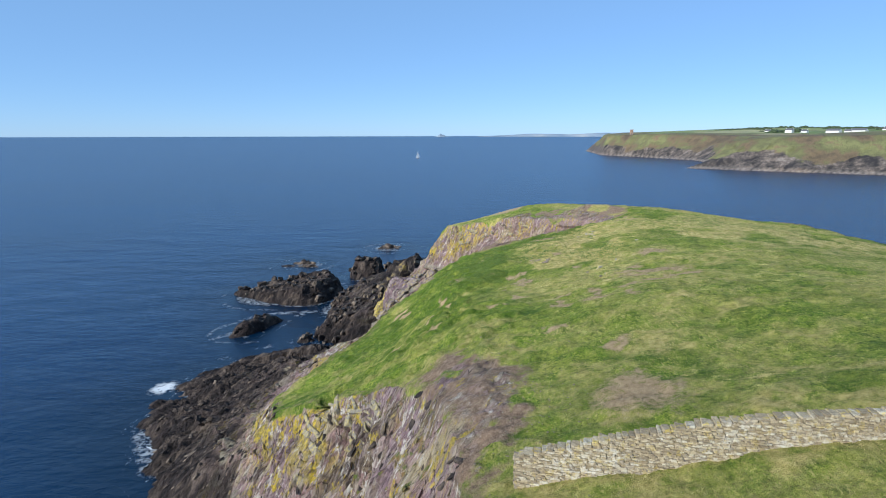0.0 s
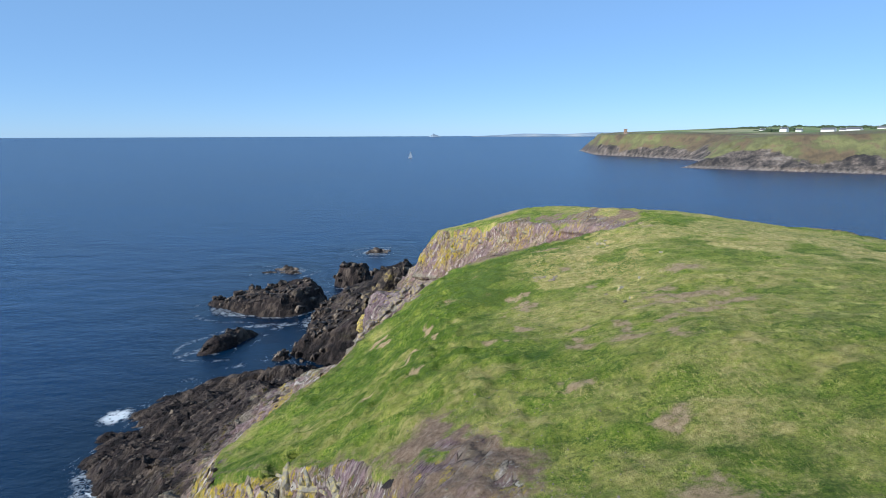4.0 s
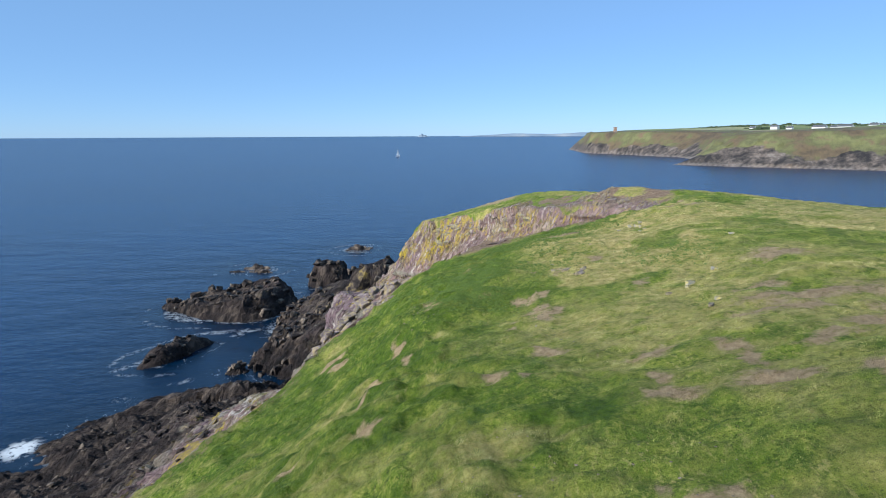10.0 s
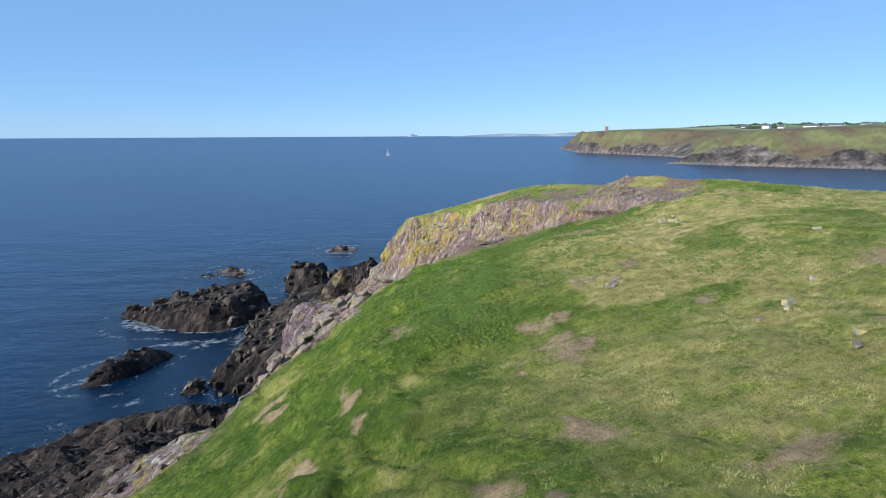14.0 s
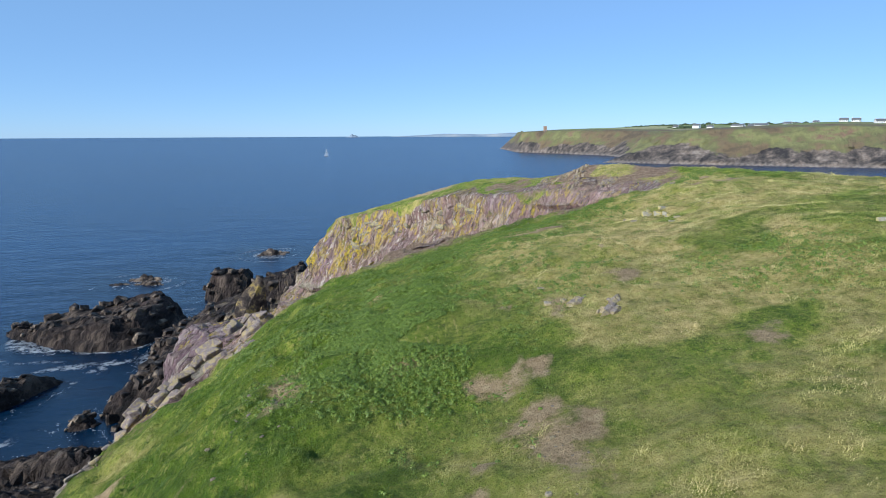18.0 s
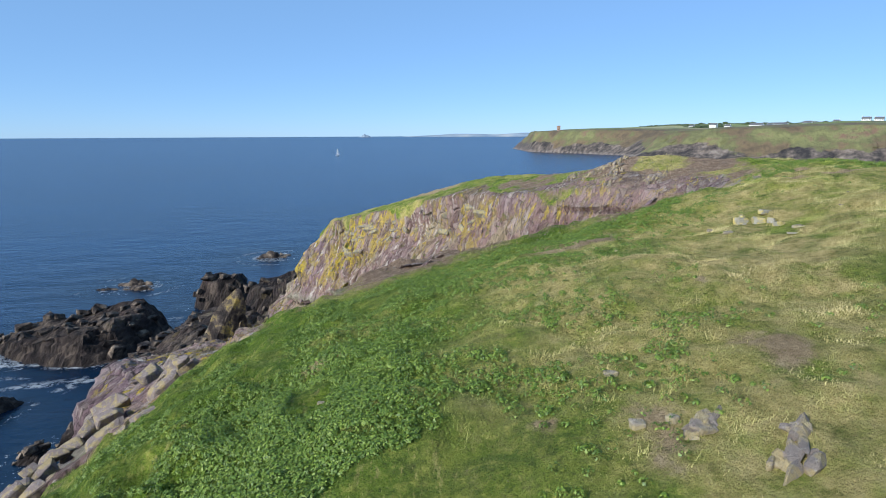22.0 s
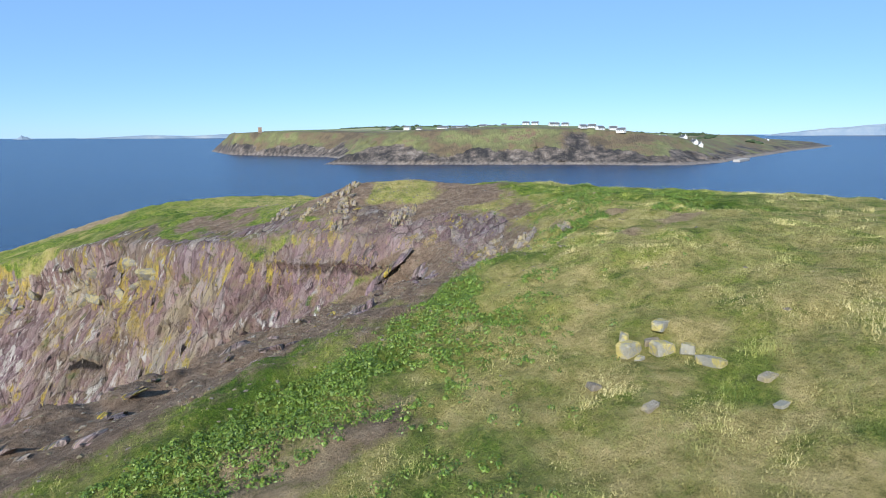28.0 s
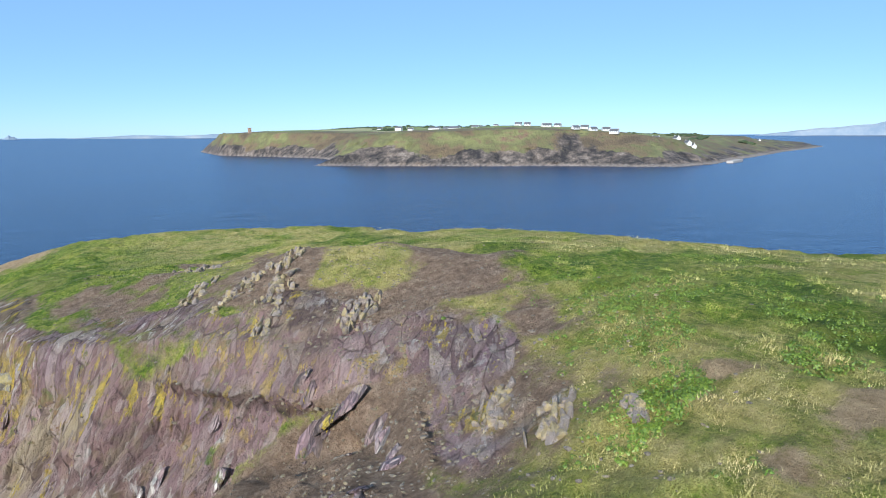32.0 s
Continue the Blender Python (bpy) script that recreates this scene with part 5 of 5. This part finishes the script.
chip_shapes = []
for k in range(20):
    chip_shapes.append(block_points((0.30, 0.13, 0.62), 1300 + k, 0.2, 0.22))
for name, label, spots, mat in (("broken_cliff_rock", "broken slate standing out of the sea cliffs", np.concatenate([cliff_spots(420, -4, 30, 98, 188, 0.4, 18, 9)[0], cliff_spots(420, -30, 8, 26, 70, 0.3, 30, 9)[0]]), ROCK),
                               ("broken_shore_rock", "black broken slate on the wave-washed shore", np.concatenate([cliff_spots(700, -34, 8, 26, 70, 0.0, 34, 0.3)[0], cliff_spots(1500, -56, -12, 64, 140, 0.5, 40, 0.3)[0]]), TIDE_ROCK)):
    sizes = face_rnd.uniform(0.2, 1.0, len(spots)) ** 2.2 * 0.8 + 0.10
    scatter(name, label, "rock", spots, chip_shapes, sizes, mat, 0.02, None, on_face(spots[:, 0], spots[:, 1]))

# ---- dry stone wall ----
WALL_LINE = [(3.3, 26.9), (7.5, 25.9), (12, 25.1), (16, 24.5), (20, 24.1), (26, 24.0), (33, 24.4), (42, 25.2)]
WALL_TOP = [35.5, 36.9, 38.1, 38.7, 39.1, 39.5, 39.8, 40.0]
seg = np.concatenate([[0], np.cumsum([math.dist(a, b) for a, b in zip(WALL_LINE, WALL_LINE[1:])])])
wall = new("stone_wall")
tagged(wall, "old dry stone wall of flat grey stones with lichened coping", "wall", kind="structure")
def make_wall_stone(name, gold):
    """Cream and tan field stone, each stone a little different, with patches of white and some ochre lichen."""
    n = Nodes(name)
    one = n.math("FRACT", n.math("ADD", n.math("MULTIPLY", n.rnd(), 7.3), n.island()))
    col = n.ramp(one, (0.0, (0.22, 0.175, 0.105)), (0.35, (0.36, 0.29, 0.17)), (0.7, (0.43, 0.36, 0.23)), (1.0, (0.50, 0.46, 0.35)))
    col = n.mix(n.ramp(n.noise(6, 6, 0.7), (0.42, 0.75), (0.56, 0.0)), col, (0.17, 0.13, 0.08))
    white = n.math("MULTIPLY", n.ramp(n.noise(4.2, 6, 0.7), (0.46, 0.0), (0.58, 0.6)), n.ramp(n.noise(0.45, 3), (0.46, 0.1), (0.62, 1.0)))
    col = n.mix(white, col, (0.62, 0.60, 0.52))
    spot = n.math("MULTIPLY", n.ramp(n.noise(2.4, 5, 0.6), (0.55, 0.0), (0.60, 1.0)), gold)
    col = n.mix(spot, col, n.ramp(n.noise(11, 3), (0.35, (0.34, 0.26, 0.05)), (0.65, (0.60, 0.44, 0.04))))
    return n.done(col, 0.92, n.bump(n.noise(9, 7, 0.75), 0.8, 0.05))


WALL_STONE = make_wall_stone("wall_stone", 0.25)
COPING = make_wall_stone("coping_stone", 0.55)
wall_rnd = np.random.RandomState(6)


def wall_at(s):
    return float(np.interp(s, seg, [p[0] for p in WALL_LINE])), float(np.interp(s, seg, [p[1] for p in WALL_LINE])), float(np.interp(s, seg, WALL_TOP))


stone_shapes = [(lambda q: (q[0] / np.abs(q[0]).max(0), q[1]))(block_points((1, 1, 1), 1500 + k, 0.09, 0.09)) for k in range(14)]
stone_meshes = [soup_mesh("wall_stone", p * 0.5, f) for p, f in stone_shapes]
coping_meshes = [soup_mesh("coping_stone", p * 0.5, f) for p, f in stone_shapes]
for me in stone_meshes:
    me.materials.append(WALL_STONE)
for me in coping_meshes:
    me.materials.append(COPING)
joined_v, joined_f, joined_n, single = [], [], 0, 0
THICK = 0.62
s = 0.0
course = 0.092
for row in range(27):
    s = wall_rnd.uniform(0, 0.3)
    while s < seg[-1]:
        ln = wall_rnd.uniform(0.14, 0.50)
        x, y, top = wall_at(s + ln / 2)
        x2, y2, _ = wall_at(s + ln / 2 + 0.1)
        turn = math.atan2(y2 - y, x2 - x)
        z = top - 0.12 - course * (row + 0.5)
        gz = float(turf_height(np.array([x]), np.array([y - 0.3]))[0])
        if z > gz - 0.35:
            capped = row == 0
            dep = THICK + 0.10 if capped else 0.30
            out = 0.0 if capped else -(THICK / 2 - 0.13) + wall_rnd.normal() * 0.014
            for side in ((1,) if capped else (1, -1)):
                if side == -1 and row > 3:
                    continue
                px, py = x - math.sin(turn) * out * side, y + math.cos(turn) * out * side
                m = Matrix.LocRotScale((px, py, z + wall_rnd.normal() * 0.012), Euler((wall_rnd.normal() * 0.06, wall_rnd.normal() * 0.03, turn + wall_rnd.normal() * 0.04)), (ln * 1.10, dep * wall_rnd.uniform(0.8, 1.1), course * wall_rnd.uniform(1.08, 1.35) * (wall_rnd.uniform(0.7, 1.5) if capped else 1)))
                if single < 300 and s < 20 and side == 1 and (row < 3 or wall_rnd.rand() < 0.35):
                    ob = new("stone", (coping_meshes if capped else stone_meshes)[single % 14])
                    ob.parent, ob.matrix_local = wall, m
                    single += 1
                else:
                    p, f = stone_shapes[wall_rnd.randint(14)]
                    joined_v.append(p * 0.5 @ np.array(m.to_3x3()).T + np.array(m.translation))
                    joined_f.append(f + joined_n)
                    joined_n += len(p)
        s += ln + 0.006
tagged(part("wall_stones", soup_mesh("wall_stones", np.concatenate(joined_v), np.concatenate(joined_f)), WALL_STONE, wall), "flat grey stones of the wall", kind="stuff")
# rubble heart, so that no light comes through the joints
bm = bmesh.new()
rings = []
for s in np.linspace(0.05, seg[-1], 60):
    x, y, top = wall_at(s)
    gz = float(turf_height(np.array([x]), np.array([y]))[0]) - 0.6
    rings.append([bm.verts.new(p) for p in ((x, y - 0.25, gz), (x, y + 0.25, gz), (x, y + 0.25, top - 0.2), (x, y - 0.25, top - 0.2))])
for a, b in zip(rings, rings[1:]):
    for i in range(4):
        bm.faces.new((a[i], a[(i + 1) % 4], b[(i + 1) % 4], b[i]))
bm.faces.new(rings[0][::-1]), bm.faces.new(rings[-1])
part("rubble_core", bm, GREY_STONE, wall)


# ---- single stones, outcrops and scree on the turf ----
def stone_thing(name, label, x, y, size, seed, material, tilt=(0, 0, 0), sink=0.35, level=3):
    p, f = block_points(size, seed, 0.13, 0.11)
    p = turned(p, *tilt)
    z = float(ground_at(np.array([float(x)]), np.array([float(y)]))[0][0])
    ob = part(name, soup_mesh(name, p, f), material)
    ob.location = (x, y, z + size[2] * (1 - 2 * sink) if not sink else z - p[:, 2].min() * (1 - 2 * sink))
    return tagged(ob, label, "stone", group="loose stones on the turf")


# the collapsed pile of flat lichened stones
for k, (x, y, sx, sy, sz, rz, mat, what) in enumerate([(22.2, 93.9, 0.80, 0.55, 0.60, 10, LICHEN_STONE, "flat lichened block in a collapsed stone pile"), (22.65, 93.4, 0.72, 0.50, 0.48, -15, LICHEN_STONE, "grey slab half sunk in the stone pile"),
        (22.95, 93.0, 0.55, 0.40, 0.34, 25, LICHEN_STONE, "yellow lichened stone leaning on the pile"), (23.2, 93.9, 0.95, 0.45, 0.30, 20, LICHEN_STONE, "long flat slab at the back of the pile"), (22.75, 92.35, 1.0, 0.42, 0.28, 80, LICHEN_STONE, "broken lichened slab beside the pile"),
        (20.6, 93.4, 0.52, 0.30, 0.20, 70, GREY_STONE, "small grey stone in dry grass"), (20.5, 92.0, 0.60, 0.28, 0.14, 5, PALE_STONE, "flat whitish stone lying in dry grass"), (22.7, 91.2, 0.60, 0.34, 0.18, 0, PALE_STONE, "pale grey stone in dry grass"),
        (22.1, 90.6, 0.70, 0.25, 0.10, 8, LICHEN_STONE, "thin lichened stone flush with the grass"),
        (18.7, 71.6, 0.95, 0.50, 0.40, 20, LICHEN_STONE, "yellow lichened boulder in the turf"), (18.2, 70.9, 0.40, 0.30, 0.22, 40, LICHEN_STONE, "small lichened stone by a boulder"), (21.4, 74.0, 0.8, 0.4, 0.3, 0, LICHEN_STONE, "lichened boulder in long grass"),
        (18.1, 66.6, 0.60, 0.40, 0.30, 0, LICHEN_STONE, "lichened stone at a bare hollow"), (17.2, 65.5, 1.0, 0.4, 0.2, 60, GREY_STONE, "dark flat stone in a bare hollow"), (17.0, 70.7, 0.6, 0.32, 0.3, 15, GREY_STONE, "brown stone in the turf"),
        (25.8, 80.8, 0.65, 0.42, 0.30, 0, LICHEN_STONE, "yellow lichened boulder on the crest"), (11.6, 79.9, 0.42, 0.26, 0.22, 0, PALE_STONE, "small pale stone on the slope"), (12.5, 79.3, 0.5, 0.3, 0.16, 0, GREY_STONE, "small grey stone in the grass"),
        (13.7, 78.8, 0.4, 0.24, 0.2, 0, PALE_STONE, "pale stone by an outcrop"), (12.15, 79.8, 0.3, 0.3, 0.2, 30, PALE_STONE, "pale flat stone in the grass"), (12.0, 82.1, 0.45, 0.3, 0.16, 0, PALE_STONE, "small pale stone in nettles"),
        (22.45, 94.25, 0.45, 0.30, 0.30, 35, LICHEN_STONE, "small yellow lichened stone wedged in the pile"), (22.75, 93.75, 0.50, 0.34, 0.22, -40, GREY_STONE, "grey stone sunk behind the pile"), (22.05, 93.5, 0.34, 0.22, 0.18, 15, LICHEN_STONE, "yellow lichened stone at the foot of the pile"),
        (8.6, 70.2, 0.22, 0.18, 0.14, 0, PALE_STONE, "small pale stone on bare soil"), (9.4, 72.4, 0.2, 0.16, 0.12, 0, GREY_STONE, "small stone on bare soil"),
        (16.4, 92.6, 0.20, 0.16, 0.10, 0, PALE_STONE, "pale stone in dry grass"), (6.0, 84.0, 0.3, 0.2, 0.15, 0, PALE_STONE, "pale stone among leafy plants")]):
    stone_thing("boulder", what, x, y, (sx * 0.32, sy * 0.32, sz * 0.34), 2000 + k, mat, (face_rnd.normal() * 6, face_rnd.normal() * 6, rz))


OUTCROP_STONE = make_stone("outcrop_stone", (0.31, 0.255, 0.215), 0.3)


def outcrop(label, x, y, count, spread, height, seed, material, heading=30):
    """A group of upright slate blades that belong to one bed."""
    rnd = np.random.RandomState(seed)
    z = float(ground_at(np.array([float(x)]), np.array([float(y)]))[0][0])
    base = new("rock_outcrop")
    base.location = (x, y, z)
    tagged(base, label, "outcrop", group="slate outcrops")
    for i in range(count):
        h = 0.20 * height * rnd.uniform(0.3, 1.0) ** 1.3 + 0.04
        p, f = block_points((rnd.uniform(0.2, 1.0) ** 2 * 0.26 + 0.04, rnd.uniform(0.03, 0.12), h), seed * 31 + i, 0.24, 0.26)
        p = turned(p, rnd.normal() * 7 + 10, rnd.normal() * 7 - 14, heading + rnd.normal() * 12)
        u, v = rnd.uniform(-1, 1) * spread, rnd.normal() * spread * 0.22
        a = radians(heading)
        dx, dy = u * math.cos(a) - v * math.sin(a), u * math.sin(a) + v * math.cos(a)
        dz = float(ground_at(np.array([x + dx]), np.array([y + dy]))[0][0]) - z
        part("blade", soup_mesh("blade", p + (dx, dy, dz + h * 0.30), f), material, base)


for k, (x, y, n, spread, h) in enumerate([(27.5, 118.9, 12, 0.7, 1.0), (26.3, 119.2, 9, 0.7, 0.6), (26.2, 117.0, 12, 0.9, 0.7), (24.9, 118.2, 12, 1.1, 0.55), (27.9, 113.4, 22, 1.0, 0.85), (27.6, 105.5, 14, 0.8, 0.42), (27.4, 103.2, 12, 0.7, 0.45), (28.2, 101.9, 6, 0.5, 0.3),
                                         (25.5, 127.0, 12, 1.2, 0.5), (24.2, 121.4, 12, 1.2, 0.5), (13.3, 78.4, 7, 0.45, 0.32), (12.4, 79.4, 5, 0.4, 0.16), (25.2, 115.4, 9, 0.9, 0.45), (-12.0, 84.0, 8, 0.9, 0.6), (-9.0, 89.4, 9, 1.0, 0.6)]):
    outcrop(("pale upright slate blades standing out of bare soil", "low grey slate ridge breaking through the turf")[k % 2], x, y, int(n * 2.2), spread * 1.15, h, 60 + k, OUTCROP_STONE, 40)

pebble_shapes = [stone_points((1, 0.75, 0.5), 2500 + k, 1, 6, 0.0, 0.7) for k in range(10)]


def turf_spots(count, cx, cy, rx, ry):
    x, y = cx + face_rnd.normal(size=count) * rx, cy + face_rnd.normal(size=count) * ry
    P = island_place(x[None], y[None])[0]
    return P[P[:, 2] > 3]


scree = np.concatenate([turf_spots(500, 23, 126, 3.5, 4.0), turf_spots(2300, 27, 113, 3.4, 6.0), turf_spots(1500, 22.5, 106, 3.4, 2.4), turf_spots(500, 12, 104.5, 4, 2), turf_spots(1300, 3.2, 39, 3.0, 7), turf_spots(60, 9, 71, 0.8, 3), turf_spots(120, 1.8, 78.5, 0.8, 2.4), turf_spots(200, 16, 100, 5, 1.0)])
scatter("scree", "small broken slate chips on bare soil", "scree", scree, pebble_shapes, np.abs(face_rnd.normal(0, 0.07, len(scree))) * 0.6 + 0.025, GREY_STONE, 0.15)

# ---- grass and leafy plants ----
def make_blades():
    n = Nodes("grass_blades")
    k = n.math("ADD", n.math("MULTIPLY", n.island(), 0.4), n.math("SUBTRACT", n.attr("tone"), 0.22), True)
    green = n.ramp(k, (0.0, (0.050, 0.110, 0.007)), (0.4, (0.175, 0.255, 0.018)), (0.75, (0.285, 0.335, 0.040)), (1.0, (0.47, 0.44, 0.125)))
    straw = n.ramp(k, (0.0, (0.29, 0.25, 0.075)), (0.5, (0.56, 0.45, 0.185)), (1.0, (0.72, 0.59, 0.29)))
    # dark blades for rank growth and for the painted western shade
    rich = n.ramp(k, (0.0, (0.028, 0.072, 0.006)), (0.6, (0.088, 0.158, 0.012)), (1.0, (0.19, 0.25, 0.030)))
    col = n.mix(n.attr("lush"), n.mix(n.attr("dry"), green, straw), rich)
    n.bsdf.inputs["Subsurface Weight"].default_value = 0.0
    return n.done(col, 0.7)


BLADES = make_blades()


class Survey:
    """Height and surface values of the turf on a close grid, read off between its lines."""

    def __init__(self, x0, x1, y0, y1, step):
        self.x0, self.y0, self.step = x0, y0, step
        gx, gy = np.meshgrid(np.arange(x0, x1 + step, step), np.arange(y0, y1 + step, step))
        z, d, _, _ = island_height(gx, gy)
        self.layers = {"z": z, "d": d}
        self.layers.update(island_masks(gx, gy, np.stack([gx, gy, z], -1)))

    def read(self, key, x, y):
        g = self.layers[key]
        u, v = (x - self.x0) / self.step, (y - self.y0) / self.step
        i, j = np.clip(u.astype(int), 0, g.shape[1] - 2), np.clip(v.astype(int), 0, g.shape[0] - 2)
        u, v = u - i, v - j
        return g[j, i] * (1 - u) * (1 - v) + g[j, i + 1] * u * (1 - v) + g[j + 1, i] * (1 - u) * v + g[j + 1, i + 1] * u * v


SURVEY = Survey(-24, 60, 18, 164, 0.3)
grass_rnd = np.random.RandomState(12)


def grass_field(name, label, count, x0, x1, y0, y1, height, width, hole=None, clump=0):
    """Loose blades of turf as one sheet of stuff, denser where the turf is long."""
    x, y = grass_rnd.uniform(x0, x1, count), grass_rnd.uniform(y0, y1, count)
    if clump:
        # blades gathered into tussocks, thickest on the western slope
        m = count // clump
        cx, cy = grass_rnd.uniform(x0, x1, m), grass_rnd.uniform(y0, y1, m)
        some = grass_rnd.rand(m) < 0.35 + 0.65 * smooth(12, 2, cx)
        x, y = np.repeat(cx[some], clump), np.repeat(cy[some], clump)
        x, y = x + grass_rnd.normal(size=len(x)) * 0.13, y + grass_rnd.normal(size=len(x)) * 0.13
    if hole:
        out = ~((x > hole[0]) & (x < hole[1]) & (y > hole[2]) & (y < hole[3]))
        x, y = x[out], y[out]
    # tufts: pull blades together
    tuft = vnoise(x * 1.4, y * 1.4, 0.0, 61)
    P = np.stack([x, y, SURVEY.read("z", x, y)], -1)
    bare = np.maximum(SURVEY.read("soil", x, y) * 1.1, SURVEY.read("rock", x, y) * 1.4)
    keep = (grass_rnd.rand(len(x)) > bare * 0.95) & (tuft > 0.22 + 0.3 * grass_rnd.rand(len(x)))
    x, y, P, tuft = x[keep], y[keep], P[keep], tuft[keep]
    dry, lush = SURVEY.read("dry", x, y), SURVEY.read("lush", x, y)
    dry = np.clip(dry * (0.5 + vnoise(x * 0.8, y * 0.8, 0.0, 66)), 0, 1)
    n = len(x)
    h = height * grass_rnd.uniform(0.5, 1.2, n) * (0.35 + 1.3 * tuft)
    a = grass_rnd.uniform(0, 2 * math.pi, n)
    lean = grass_rnd.uniform(0.3, 1.3, n) * h
    # the wind lays the grass over to the far side
    lx, ly = np.cos(a) * lean * 0.7 + 0.25 * h, np.sin(a) * lean * 0.7 + 0.12 * h
    b = grass_rnd.uniform(0, math.pi, n)
    wx, wy = np.cos(b) * width / 2, np.sin(b) * width / 2
    low = P - (0, 0, 0.03)
    v = np.stack([low - np.stack([wx, wy, 0 * wx], -1), low + np.stack([wx, wy, 0 * wx], -1), low + np.stack([lx, ly, h], -1)], 1).reshape(-1, 3)
    f = np.arange(3 * n).reshape(-1, 3)
    tone = 0.55 * vnoise(x * 1.0, y * 1.0, 0.0, 62) + 0.45 * vnoise(x * 3.4, y * 3.4, 0.0, 63)
    tone = np.clip(0.47 + 2.7 * (tone - 0.5), 0, 1)
    me = soup_mesh(name, v, f, {"tone": np.repeat(tone, 3), "dry": np.repeat(dry, 3), "lush": np.repeat(lush, 3)})
    return tagged(part(name, me, BLADES), label, "grass", kind="stuff")


NEAR = (-12, 34, 54, 112)
grass_field("turf_grass", "rough windblown pasture grass, green and straw coloured", 900000, *NEAR, 0.075, 0.013)
grass_field("outer_grass", "windblown grass on the outer slopes of the island", 360000, -20, 58, 20, 160, 0.085, 0.026, NEAR)


grass_field("tussock_grass", "long tussocks of grass combed over by the wind", 460000, -19, 40, 22, 118, 0.14, 0.014, None, 40)


def make_leaf():
    n = Nodes("plant_leaf")
    col = n.ramp(n.island(), (0.0, (0.050, 0.098, 0.008)), (0.5, (0.105, 0.175, 0.015)), (1.0, (0.195, 0.265, 0.032)))
    return n.done(col, 0.55)


LEAF = make_leaf()


def leafy_plants(name, label, count, patches):
    vs, n = [], 0
    for cx, cy, rx, ry, share in patches:
        k = int(count * share)
        x, y = cx + grass_rnd.normal(size=k) * rx * 0.6, cy + grass_rnd.normal(size=k) * ry * 0.6
        gate = vnoise(x * 0.55, y * 0.55, 0.0, 77) > 0.34
        z, d = SURVEY.read("z", x, y), SURVEY.read("d", x, y)
        ok = gate & (d < -1.6)
        for px, py, pz in zip(x[ok], y[ok], z[ok]):
            r = grass_rnd.uniform(0.07, 0.22)
            m = grass_rnd.randint(22, 38)
            w = grass_rnd.normal(size=(m, 3))
            w[:, 2] = np.abs(w[:, 2]) + 0.2
            w /= np.linalg.norm(w, axis=1)[:, None]
            c = np.array([px, py, pz]) + w * r * (0.6 + 0.4 * grass_rnd.rand(m, 1)) * (1, 1, 0.9)
            t1 = np.cross(w, grass_rnd.normal(size=(m, 3)))
            t1 /= np.linalg.norm(t1, axis=1)[:, None] + 1e-6
            t2 = np.cross(w, t1)
            s = grass_rnd.uniform(0.016, 0.036, (m, 1))
            vs.append(np.stack([c - t1 * s, c - t2 * s * 0.6, c + t1 * s, c + t2 * s * 0.6], 1).reshape(-1, 3))
    v = np.concatenate(vs)
    me = soup_mesh(name, v, np.arange(len(v)).reshape(-1, 4))
    return tagged(part(name, me, LEAF), label, "plants", kind="stuff")


leafy_plants("leafy_plants", "low bright green leafy plants on the cliff slope", 16000,
             [(5.5, 83, 3.2, 5.5, 0.46), (1.5, 90, 4, 5, 0.12), (9, 94, 6, 3.5, 0.20), (17, 97.5, 6, 1.8, 0.10), (12, 84, 3.5, 3, 0.05), (22.5, 99.5, 2.2, 1.4, 0.05), (29.5, 101, 2.5, 1.2, 0.06), (33, 104, 3, 4, 0.05), (6, 79, 3, 3, 0.06), (21, 80, 3, 3, 0.04)])
